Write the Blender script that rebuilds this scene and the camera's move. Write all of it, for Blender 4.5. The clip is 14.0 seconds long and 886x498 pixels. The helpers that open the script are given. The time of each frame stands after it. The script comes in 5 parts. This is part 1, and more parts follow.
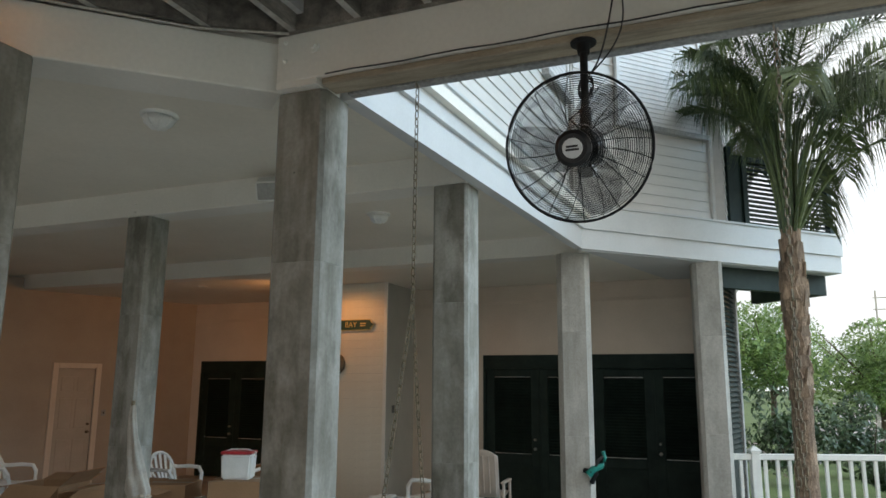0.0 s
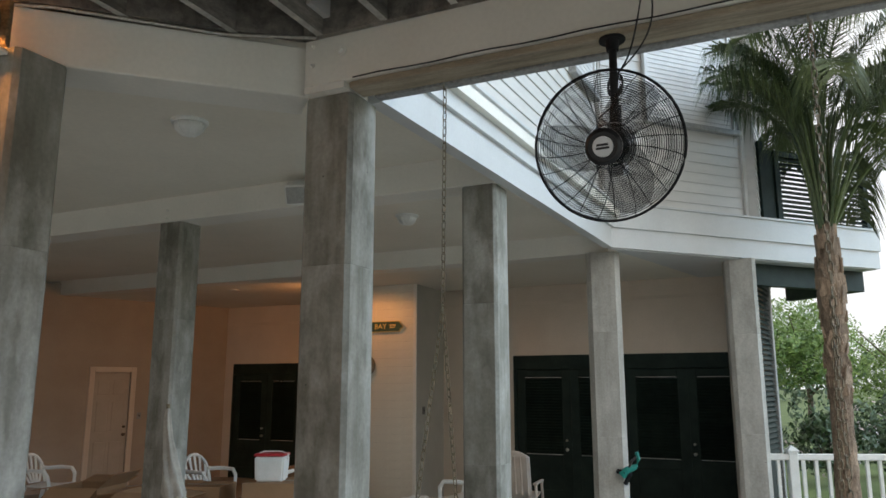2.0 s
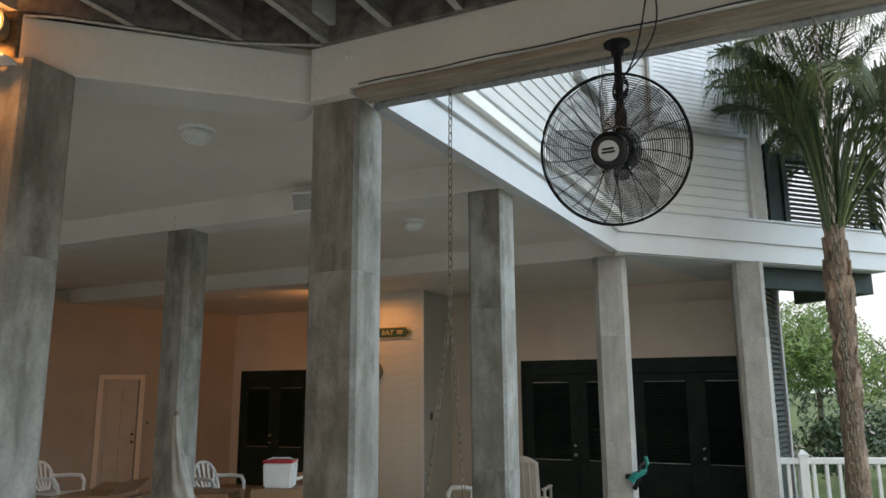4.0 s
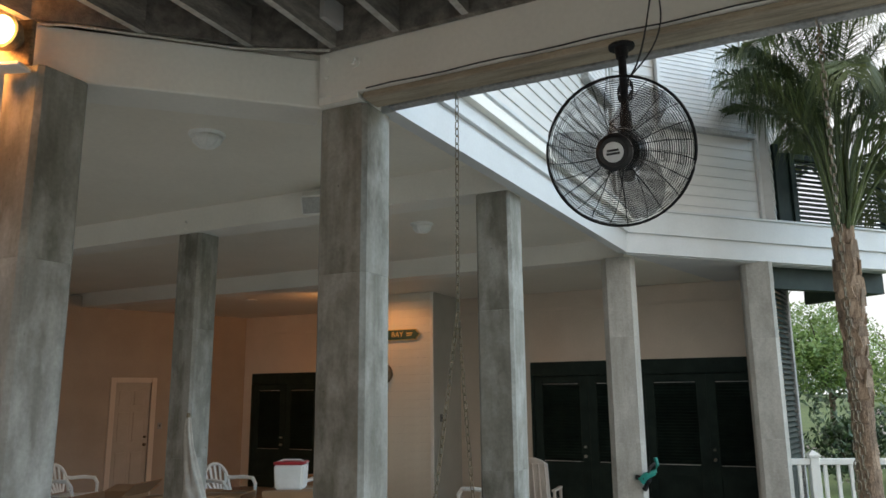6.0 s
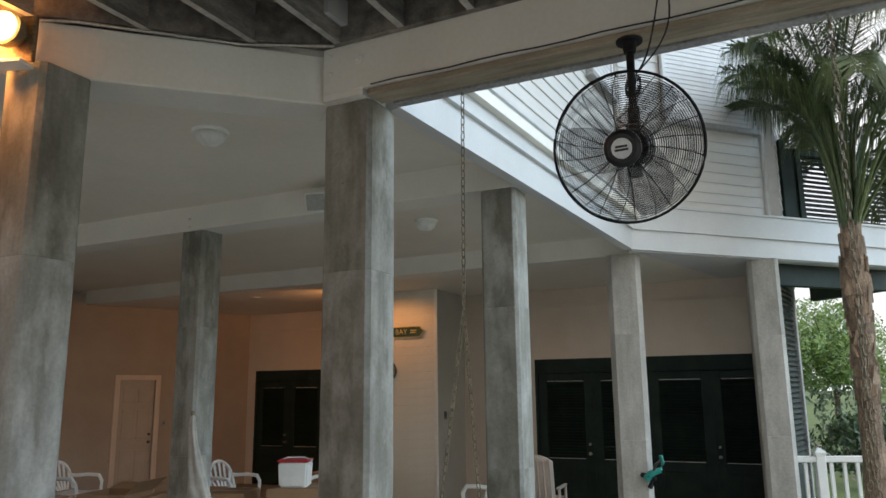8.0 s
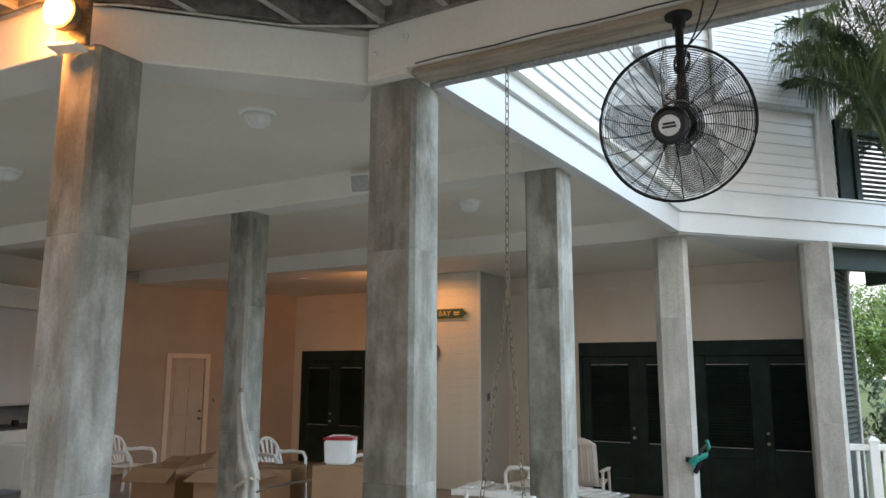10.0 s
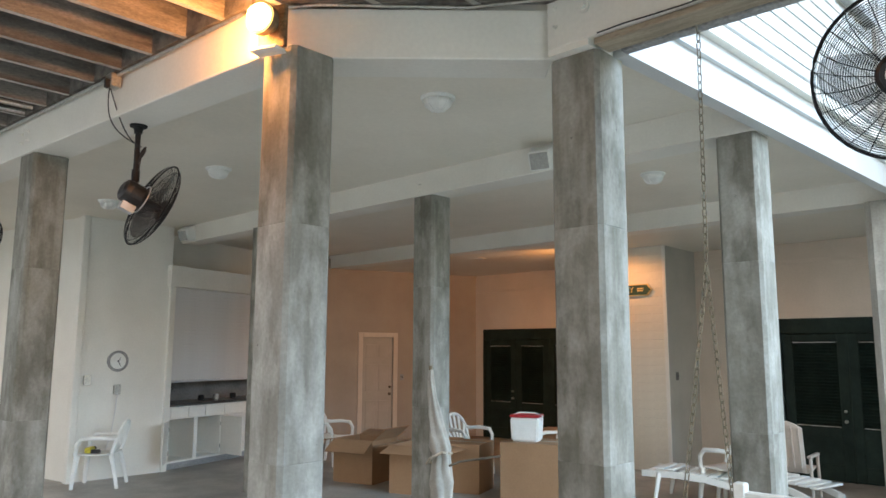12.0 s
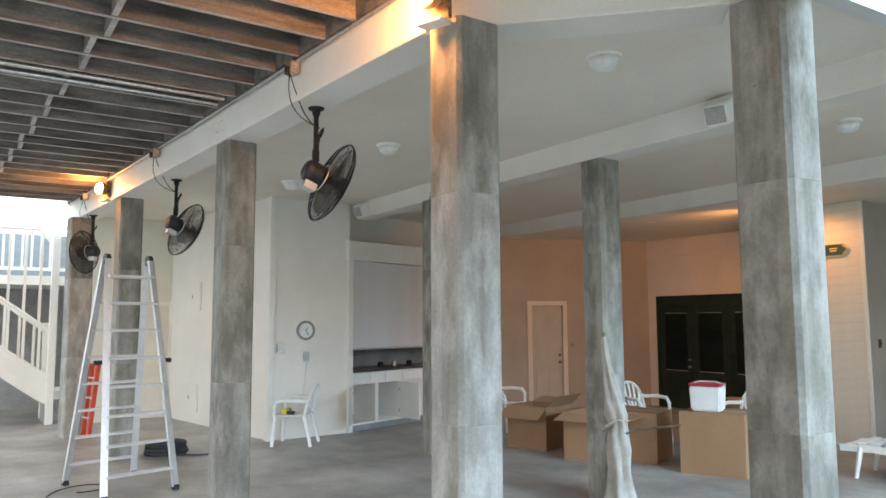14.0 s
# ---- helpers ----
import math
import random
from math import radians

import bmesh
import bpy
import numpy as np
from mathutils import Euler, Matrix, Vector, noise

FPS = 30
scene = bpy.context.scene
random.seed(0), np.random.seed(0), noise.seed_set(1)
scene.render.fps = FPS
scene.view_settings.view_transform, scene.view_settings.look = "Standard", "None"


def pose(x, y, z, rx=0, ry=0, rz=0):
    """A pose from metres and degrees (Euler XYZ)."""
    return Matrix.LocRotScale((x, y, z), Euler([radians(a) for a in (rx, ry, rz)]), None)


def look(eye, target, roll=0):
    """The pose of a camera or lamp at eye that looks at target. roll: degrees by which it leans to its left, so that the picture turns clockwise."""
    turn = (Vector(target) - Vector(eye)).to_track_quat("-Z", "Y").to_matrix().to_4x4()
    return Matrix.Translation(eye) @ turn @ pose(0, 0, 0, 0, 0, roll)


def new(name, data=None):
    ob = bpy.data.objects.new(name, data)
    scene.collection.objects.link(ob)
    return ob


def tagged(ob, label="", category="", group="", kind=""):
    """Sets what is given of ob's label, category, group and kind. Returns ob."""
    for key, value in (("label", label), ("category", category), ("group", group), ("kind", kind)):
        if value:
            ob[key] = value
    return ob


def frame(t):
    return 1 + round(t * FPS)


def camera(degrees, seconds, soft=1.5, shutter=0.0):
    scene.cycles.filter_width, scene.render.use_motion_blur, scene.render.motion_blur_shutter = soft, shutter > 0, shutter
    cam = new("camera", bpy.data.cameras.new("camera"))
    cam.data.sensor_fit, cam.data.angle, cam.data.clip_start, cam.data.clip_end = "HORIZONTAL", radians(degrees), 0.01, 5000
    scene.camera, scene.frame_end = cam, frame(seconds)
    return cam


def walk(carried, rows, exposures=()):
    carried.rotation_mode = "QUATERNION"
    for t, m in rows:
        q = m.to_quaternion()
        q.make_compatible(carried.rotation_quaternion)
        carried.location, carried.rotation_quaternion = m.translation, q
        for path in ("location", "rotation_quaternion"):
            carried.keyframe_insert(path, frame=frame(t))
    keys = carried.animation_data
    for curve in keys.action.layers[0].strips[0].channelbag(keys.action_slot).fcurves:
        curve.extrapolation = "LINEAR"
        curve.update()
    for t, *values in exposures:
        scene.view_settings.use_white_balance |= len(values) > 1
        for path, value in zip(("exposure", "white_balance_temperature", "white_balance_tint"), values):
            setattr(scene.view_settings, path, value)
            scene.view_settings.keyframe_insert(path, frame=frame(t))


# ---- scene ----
cam = camera(62.52, 14.0, 1.6)
# seconds, place, yaw, pitch, roll
PATH = [
    (0.0, 0.020, 0.018, 1.802, 22.44, 10.54, 0.39),
    (0.5, 0.018, 0.020, 1.803, 22.87, 10.56, 0.09),
    (1.0, 0.012, 0.014, 1.805, 23.33, 10.62, 0.01),
    (1.5, 0.020, 0.011, 1.796, 24.13, 10.57, 0.05),
    (2.0, 0.005, 0.024, 1.809, 24.64, 10.58, -0.03),
    (2.5, 0.010, 0.021, 1.806, 25.09, 10.70, -0.10),
    (3.0, 0.006, 0.019, 1.805, 25.14, 10.92, -0.26),
    (5.5, 0.017, 0.008, 1.805, 25.43, 11.17, -0.66),
    (6.0, 0.032, -0.010, 1.795, 25.92, 11.22, -0.56),
    (6.5, 0.025, -0.012, 1.798, 25.87, 11.20, -0.54),
    (7.0, 0.013, 0.010, 1.805, 25.97, 11.27, -0.55),
    (9.5, 0.004, 0.012, 1.791, 27.94, 9.95, -0.20),
    (10.0, 0.006, 0.009, 1.781, 29.64, 9.70, 0.21),
    (10.5, 0.005, -0.003, 1.782, 31.72, 9.57, 0.48),
    (11.0, -0.019, 0.014, 1.788, 35.56, 9.16, 0.66),
    (11.5, -0.035, -0.010, 1.779, 39.08, 8.45, 0.46),
    (12.0, -0.068, -0.015, 1.786, 43.34, 7.94, 0.25),
    (12.5, -0.079, -0.038, 1.781, 47.56, 7.44, 0.14),
    (13.0, -0.101, -0.042, 1.774, 50.34, 6.87, 0.05),
    (13.5, -0.114, -0.042, 1.771, 53.14, 6.31, -0.02),
    (14.0, -0.090, -0.048, 1.763, 56.26, 5.59, -0.25),
]


def gaze(x, y, z, yaw, pitch, roll):
    a, b = radians(yaw), radians(pitch)
    way = Vector((-math.sin(a) * math.cos(b), math.cos(a) * math.cos(b), math.sin(b)))
    return look((x, y, z), Vector((x, y, z)) + way, roll)


walk(cam, [(r[0], gaze(*r[1:])) for r in PATH],
     exposures=[(0.0, 0.25, 7000, 6), (2.5, 0.25, 7150, 9), (7.0, 0.26, 7100, 8), (9.5, 0.57, 7000, 10), (10.0, 0.78, 6900, 10), (10.5, 0.98, 6800, 7), (11.0, 1.14, 6750, 7),
                (12.0, 1.30, 6650, 7), (12.5, 1.33, 6600, 7), (13.5, 1.38, 6500, 7), (14.0, 1.52, 6450, 7)])

# ---- world and lights ----
world = bpy.data.worlds.new("world")
scene.world = world
world.use_nodes = True
wn = world.node_tree.nodes
wl = world.node_tree.links
sky = wn.new("ShaderNodeTexSky")
sky.sky_type = "NISHITA"
sky.sun_disc = False
sky.sun_elevation, sky.sun_rotation = radians(27), radians(82)
sky.air_density, sky.dust_density, sky.ozone_density = 1.0, 4.0, 1.5
cloud = wn.new("ShaderNodeTexNoise")
cloud.inputs["Scale"].default_value, cloud.inputs["Detail"].default_value = 2.2, 6
ramp = wn.new("ShaderNodeValToRGB")
ramp.color_ramp.elements[0].position, ramp.color_ramp.elements[0].color = 0.35, (0.61, 0.65, 0.73, 1)
ramp.color_ramp.elements[1].position, ramp.color_ramp.elements[1].color = 0.65, (0.88, 0.88, 0.895, 1)
blend = wn.new("ShaderNodeMix")
blend.data_type = "RGBA"
blend.inputs["Factor"].default_value = 0.85
times = wn.new("ShaderNodeVectorMath")
times.operation = "SCALE"
times.inputs["Scale"].default_value = 6.6
wl.new(cloud.outputs["Fac"], ramp.inputs["Fac"])
wl.new(ramp.outputs["Color"], times.inputs[0])
wl.new(sky.outputs["Color"], blend.inputs["A"])
wl.new(times.outputs["Vector"], blend.inputs["B"])
wl.new(blend.outputs["Result"], wn["Background"].inputs["Color"])
wn["Background"].inputs["Strength"].default_value = 0.22

sun = new("sun", bpy.data.lights.new("sun", "SUN"))
sun.data.energy, sun.data.angle, sun.data.color = 2.1, radians(40), (0.30, 0.62, 1.0)
sun.matrix_world = look((20, 6.5, 10.5), (0, 4, 0))


def lamp(name, place, watts, colour, size=0.08, aim=None, cone=140):
    kind = "SPOT" if aim else "POINT"
    ob = new(name, bpy.data.lights.new(name, kind))
    ob.data.energy, ob.data.color, ob.data.shadow_soft_size = watts, colour, size
    ob.matrix_world = look(place, aim) if aim else pose(*place)
    if aim:
        ob.data.spot_size, ob.data.spot_blend = radians(cone), 0.6
    return ob


WARM = (1.0, 0.38, 0.10)
AMBER = (1.0, 0.41, 0.12)

# ---- materials ----
def material(name, base, other, rough=0.7, scale=8.0, fine=60.0, bump=0.15, metal=0.0, stretch=(1, 1, 1), low=0.35, high=0.65, grain=0.25, spread=0.0, coat=0.0, shift=False, warp=0.0, detail=8, rugged=0.62):
    """Two colours mixed by broad noise, a fine grain over them, and relief from both; spread: how far pieces differ."""
    m = bpy.data.materials.new(name)
    m.use_nodes = True
    n, l = m.node_tree.nodes, m.node_tree.links
    b = n["Principled BSDF"]
    b.inputs["Roughness"].default_value, b.inputs["Metallic"].default_value = rough, metal
    b.inputs["Coat Weight"].default_value = coat
    tc, mp = n.new("ShaderNodeTexCoord"), n.new("ShaderNodeMapping")
    mp.inputs["Scale"].default_value = stretch
    l.new(tc.outputs["Object"], mp.inputs["Vector"])
    if shift:
        si, sv = n.new("ShaderNodeObjectInfo"), n.new("ShaderNodeVectorMath")
        sv.operation = "SCALE"
        sv.inputs[0].default_value = (17.0, 31.0, 53.0)
        l.new(si.outputs["Random"], sv.inputs["Scale"])
        l.new(sv.outputs["Vector"], mp.inputs["Location"])
    big, small = n.new("ShaderNodeTexNoise"), n.new("ShaderNodeTexNoise")
    big.inputs["Scale"].default_value, big.inputs["Detail"].default_value, big.inputs["Roughness"].default_value = scale, detail, rugged
    big.inputs["Distortion"].default_value = warp
    small.inputs["Scale"].default_value, small.inputs["Detail"].default_value = fine, 4
    l.new(mp.outputs["Vector"], big.inputs["Vector"])
    l.new(mp.outputs["Vector"], small.inputs["Vector"])
    r = n.new("ShaderNodeValToRGB")
    r.color_ramp.elements[0].position, r.color_ramp.elements[1].position = low, high
    r.color_ramp.elements[0].color, r.color_ramp.elements[1].color = (*base, 1), (*other, 1)
    l.new(big.outputs["Fac"], r.inputs["Fac"])
    mr = n.new("ShaderNodeMapRange")
    mr.inputs["From Min"].default_value, mr.inputs["From Max"].default_value = 0.3, 0.7
    mr.inputs["To Min"].default_value, mr.inputs["To Max"].default_value = 1 - grain, 1 + grain
    l.new(small.outputs["Fac"], mr.inputs["Value"])
    mul = n.new("ShaderNodeVectorMath")
    mul.operation = "SCALE"
    l.new(r.outputs["Color"], mul.inputs[0])
    l.new(mr.outputs["Result"], mul.inputs["Scale"])
    out = mul.outputs["Vector"]
    if spread:
        oi, m2 = n.new("ShaderNodeObjectInfo"), n.new("ShaderNodeMapRange")
        m2.inputs["To Min"].default_value, m2.inputs["To Max"].default_value = 1 - spread, 1 + spread
        l.new(oi.outputs["Random"], m2.inputs["Value"])
        mul2 = n.new("ShaderNodeVectorMath")
        mul2.operation = "SCALE"
        l.new(out, mul2.inputs[0])
        l.new(m2.outputs["Result"], mul2.inputs["Scale"])
        out = mul2.outputs["Vector"]
    l.new(out, b.inputs["Base Color"])
    if bump:
        add, bp = n.new("ShaderNodeMath"), n.new("ShaderNodeBump")
        add.operation = "ADD"
        l.new(big.outputs["Fac"], add.inputs[0])
        l.new(small.outputs["Fac"], add.inputs[1])
        bp.inputs["Strength"].default_value, bp.inputs["Distance"].default_value = bump, 0.01
        l.new(add.outputs["Value"], bp.inputs["Height"])
        l.new(bp.outputs["Normal"], b.inputs["Normal"])
    return m


def glow(name, colour, strength):
    m = bpy.data.materials.new(name)
    m.use_nodes = True
    b = m.node_tree.nodes["Principled BSDF"]
    b.inputs["Base Color"].default_value = (0.9, 0.85, 0.7, 1)
    b.inputs["Emission Color"].default_value, b.inputs["Emission Strength"].default_value = (*colour, 1), strength
    return m


def cast_concrete(name, dark, mid, light, olive):
    """Board-cast concrete: broad blotches, upright rain streaks, cloudy lime bloom, pits and fine grain."""
    m = bpy.data.materials.new(name)
    m.use_nodes = True
    n, l = m.node_tree.nodes, m.node_tree.links
    b = n["Principled BSDF"]
    b.inputs["Roughness"].default_value = 0.8
    tc, oi, sv = n.new("ShaderNodeTexCoord"), n.new("ShaderNodeObjectInfo"), n.new("ShaderNodeVectorMath")
    sv.operation = "SCALE"
    sv.inputs[0].default_value = (17.0, 31.0, 53.0)
    l.new(oi.outputs["Random"], sv.inputs["Scale"])

    def cloud_of(stretch, scale, detail, rugged=0.55):
        mp, tx = n.new("ShaderNodeMapping"), n.new("ShaderNodeTexNoise")
        mp.inputs["Scale"].default_value = stretch
        tx.inputs["Scale"].default_value, tx.inputs["Detail"].default_value, tx.inputs["Roughness"].default_value = scale, detail, rugged
        l.new(tc.outputs["Object"], mp.inputs["Vector"])
        l.new(sv.outputs["Vector"], mp.inputs["Location"])
        l.new(mp.outputs["Vector"], tx.inputs["Vector"])
        return tx.outputs["Fac"]

    def mixed(fac, a, c):
        mx = n.new("ShaderNodeMix")
        mx.data_type = "RGBA"
        l.new(fac, mx.inputs["Factor"])
        for socket, val in (("A", a), ("B", c)):
            if isinstance(val, tuple):
                mx.inputs[socket].default_value = (*val, 1)
            else:
                l.new(val, mx.inputs[socket])
        return mx.outputs["Result"]

    def spread_out(fac, lo, hi, to=1.0):
        mr = n.new("ShaderNodeMapRange")
        for key, val in (("From Min", lo), ("From Max", hi), ("To Max", to)):
            mr.inputs[key].default_value = val
        l.new(fac, mr.inputs["Value"])
        return mr.outputs["Result"]

    blotch = cloud_of((1, 1, 0.35), 4.0, 5, 0.55)
    streak = cloud_of((5, 5, 0.22), 2.2, 5, 0.6)
    bloom = cloud_of((1.3, 1.3, 0.6), 5.0, 7, 0.62)
    fine = cloud_of((1, 1, 1), 46, 4)
    pits = n.new("ShaderNodeTexVoronoi")
    pits.inputs["Scale"].default_value = 7
    l.new(tc.outputs["Object"], pits.inputs["Vector"])
    col = mixed(spread_out(blotch, 0.36, 0.64), dark, mid)
    col = mixed(spread_out(streak, 0.48, 0.70, 0.6), col, olive)
    col = mixed(spread_out(bloom, 0.46, 0.80, 0.8), col, light)
    pit = n.new("ShaderNodeMath")
    pit.operation = "LESS_THAN"
    l.new(pits.outputs["Distance"], pit.inputs[0])
    pit.inputs[1].default_value = 0.03
    col = mixed(pit.outputs["Value"], col, (0.06, 0.058, 0.05))
    tone, grain = n.new("ShaderNodeMapRange"), n.new("ShaderNodeMapRange")
    tone.inputs["To Min"].default_value, tone.inputs["To Max"].default_value = 0.95, 1.05
    l.new(oi.outputs["Random"], tone.inputs["Value"])
    grain.inputs["From Min"].default_value, grain.inputs["From Max"].default_value = 0.3, 0.7
    grain.inputs["To Min"].default_value, grain.inputs["To Max"].default_value = 0.9, 1.1
    l.new(fine, grain.inputs["Value"])
    for out in (tone.outputs["Result"], grain.outputs["Result"]):
        mul = n.new("ShaderNodeVectorMath")
        mul.operation = "SCALE"
        l.new(col, mul.inputs[0])
        l.new(out, mul.inputs["Scale"])
        col = mul.outputs["Vector"]
    l.new(col, b.inputs["Base Color"])
    bp = n.new("ShaderNodeBump")
    bp.inputs["Strength"].default_value, bp.inputs["Distance"].default_value = 0.16, 0.01
    l.new(fine, bp.inputs["Height"])
    l.new(bp.outputs["Normal"], b.inputs["Normal"])
    return m


CONCRETE = cast_concrete("weathered_concrete", (0.135, 0.127, 0.102), (0.275, 0.267, 0.235), (0.43, 0.42, 0.385), (0.11, 0.10, 0.072))
# lime bloom, made paler still with daylight from the open side in the colour
DAYLIT_LIMED_CONCRETE = cast_concrete("daylit_limed_concrete", (0.22, 0.21, 0.185), (0.33, 0.322, 0.295), (0.53, 0.52, 0.49), (0.15, 0.14, 0.112))
PALE_CONCRETE = cast_concrete("pale_concrete", (0.34, 0.325, 0.29), (0.45, 0.435, 0.395), (0.56, 0.545, 0.50), (0.29, 0.275, 0.235))
FLOOR = material("floor_concrete", (0.205, 0.19, 0.165), (0.41, 0.39, 0.35), 0.38, 1.1, 30, 0.10, grain=0.14, low=0.38, high=0.66)
TAN = material("tan_wall_paint", (0.36, 0.288, 0.225), (0.42, 0.342, 0.27), 0.6, 1.1, 40, 0.05, grain=0.03)
PINKISH = material("off_white_door_paint", (0.42, 0.355, 0.285), (0.48, 0.41, 0.335), 0.5, 2.0, 40, 0.05, grain=0.03)
GREIGE = material("grey_green_wall_paint", (0.41, 0.39, 0.34), (0.48, 0.455, 0.40), 0.6, 1.2, 40, 0.05, grain=0.03)
BUFF = material("buff_wall_paint", (0.61, 0.51, 0.415), (0.69, 0.58, 0.48), 0.6, 1.1, 40, 0.05, grain=0.03)
WHITE = material("white_paint", (0.755, 0.73, 0.665), (0.825, 0.80, 0.735), 0.5, 1.3, 40, 0.05, grain=0.03)
CEILING = material("ceiling_paint", (0.735, 0.69, 0.595), (0.80, 0.755, 0.66), 0.6, 0.8, 30, 0.05, grain=0.03)
SIDING = material("siding_paint", (0.575, 0.56, 0.535), (0.64, 0.625, 0.60), 0.5, 1.5, 50, 0.06, grain=0.04, stretch=(1, 1, 4))
FASCIA = material("fascia_paint", (0.545, 0.555, 0.555), (0.61, 0.62, 0.62), 0.45, 1.2, 40, 0.05, grain=0.03)
CREAM = material("cream_paint", (0.70, 0.655, 0.55), (0.77, 0.73, 0.625), 0.5, 2, 40, 0.05, grain=0.03)
JOIST = material("rough_joist_wood", (0.10, 0.09, 0.078), (0.26, 0.235, 0.205), 0.85, 2.0, 40, 0.4, stretch=(6, 1, 6), grain=0.3, spread=0.3, shift=True)
# paler wood for joist undersides, with light off the floor put into the colour
BOUNCE_LIT_EDGE = material("bounce_lit_edge", (0.30, 0.285, 0.26), (0.50, 0.48, 0.44), 0.85, 4.0, 40, 0.2, grain=0.15, shift=True)
BOARD = material("weathered_board", (0.14, 0.11, 0.08), (0.40, 0.335, 0.25), 0.8, 2.2, 40, 0.4, stretch=(1, 8, 8), low=0.25, high=0.6, grain=0.18)
DARKGREEN = material("dark_green_paint", (0.009, 0.018, 0.015), (0.018, 0.033, 0.027), 0.6, 3, 60, 0.08, grain=0.15)
DARKGREEN.node_tree.nodes["Principled BSDF"].inputs["Specular IOR Level"].default_value = 0.22
BLACK = material("black_metal", (0.010, 0.010, 0.011), (0.022, 0.022, 0.024), 0.65, 20, 90, 0.1)
BLACK.node_tree.nodes["Principled BSDF"].inputs["Specular IOR Level"].default_value = 0.25
PLASTIC_BLACK = material("black_plastic", (0.012, 0.012, 0.013), (0.02, 0.02, 0.022), 0.45, 20, 90, 0.05)
STEEL = material("zinc_steel", (0.38, 0.37, 0.34), (0.55, 0.53, 0.48), 0.38, 30, 90, 0.1, metal=0.9)
ALU = material("brushed_aluminium", (0.60, 0.61, 0.62), (0.70, 0.71, 0.72), 0.5, 5, 30, 0.0, metal=0.6, grain=0.04)
BRONZE = material("dull_brass_chain", (0.12, 0.095, 0.06), (0.24, 0.19, 0.12), 0.55, 30, 90, 0.1, metal=0.35)
CARD = material("brown_cardboard", (0.30, 0.17, 0.088), (0.345, 0.20, 0.106), 0.85, 2.0, 50, 0.05, grain=0.05, shift=True)
BEIGE_PLASTIC = material("beige_plastic", (0.55, 0.47, 0.40), (0.63, 0.545, 0.47), 0.45, 4, 60, 0.03, grain=0.04)
PLASTIC = material("white_plastic", (0.74, 0.74, 0.70), (0.82, 0.82, 0.79), 0.38, 4, 60, 0.03, grain=0.04)
RED = material("red_plastic", (0.42, 0.02, 0.03), (0.52, 0.035, 0.04), 0.4, 5, 60, 0.03, grain=0.08)
ORANGE = material("red_fibreglass", (0.50, 0.06, 0.03), (0.62, 0.09, 0.05), 0.45, 6, 60, 0.03, grain=0.1)
TEAL = material("teal_plastic", (0.0, 0.19, 0.16), (0.01, 0.27, 0.22), 0.45, 8, 60, 0.05, grain=0.1)
CANVAS = material("cream_canvas", (0.29, 0.265, 0.225), (0.42, 0.39, 0.34), 0.9, 6, 120, 0.2, grain=0.12)
STONE = material("countertop_stone", (0.05, 0.048, 0.045), (0.11, 0.105, 0.10), 0.3, 20, 90, 0.05, grain=0.2)
RUBBER = material("black_rubber", (0.014, 0.014, 0.015), (0.025, 0.025, 0.026), 0.7, 10, 90, 0.1)
SIGN_GREEN = material("sign_green", (0.012, 0.05, 0.03), (0.02, 0.07, 0.045), 0.4, 6, 60, 0.03, grain=0.08)
GOLD = material("sign_gold", (0.62, 0.46, 0.16), (0.72, 0.55, 0.22), 0.4, 12, 60, 0.03, metal=0.2)
SHUTTER = material("white_aluminium_shutter", (0.64, 0.63, 0.62), (0.71, 0.70, 0.69), 0.4, 2, 40, 0.03, grain=0.03)
GRILLE = material("grey_grille", (0.34, 0.34, 0.32), (0.42, 0.42, 0.40), 0.6, 30, 120, 0.1, grain=0.15)
GREY_TRIM = material("grey_sill", (0.25, 0.25, 0.25), (0.34, 0.34, 0.33), 0.5, 4, 50, 0.05)
BARK = material("palm_bark", (0.12, 0.08, 0.055), (0.32, 0.23, 0.16), 0.9, 5, 40, 0.6, stretch=(2, 2, 1), grain=0.35)
BOOT = material("palm_boot", (0.15, 0.10, 0.068), (0.36, 0.26, 0.18), 0.85, 7, 50, 0.5, stretch=(4, 4, 1), grain=0.3, spread=0.3)
FROND = material("palm_frond", (0.032, 0.062, 0.022), (0.115, 0.15, 0.045), 0.5, 1.6, 30, 0.1, grain=0.3, spread=0.3, shift=True)
LEAF = material("tree_leaf", (0.085, 0.165, 0.028), (0.195, 0.295, 0.072), 0.55, 1.2, 12, 0.1, grain=0.3)
LEAF_DARK = material("shrub_leaf", (0.018, 0.045, 0.012), (0.05, 0.095, 0.028), 0.55, 1.5, 14, 0.1, grain=0.3)
BLOSSOM = material("pale_blossom", (0.55, 0.45, 0.46), (0.72, 0.64, 0.64), 0.6, 3, 20, 0.1, grain=0.15)
GRASS = material("lawn_grass", (0.05, 0.085, 0.02), (0.11, 0.16, 0.045), 0.9, 0.6, 25, 0.3, grain=0.3)
TWIG = material("twig_bark", (0.06, 0.045, 0.03), (0.13, 0.10, 0.07), 0.9, 6, 40, 0.4)
LENS_GLOW = glow("sodium_lens", (1.0, 0.60, 0.20), 22.0)

# ---- building blocks ----
def part(name, bm, mat, parent=None, label="", smooth=False, at=None):
    me = bpy.data.meshes.new(name)
    bmesh.ops.recalc_face_normals(bm, faces=bm.faces)
    bm.to_mesh(me)
    bm.free()
    if smooth:
        for p in me.polygons:
            p.use_smooth = True
    me.materials.append(mat)
    ob = new(name, me)
    if parent:
        ob.parent = parent
    if at is not None:
        ob.matrix_basis = at
    if label:
        ob["label"] = label
    return ob


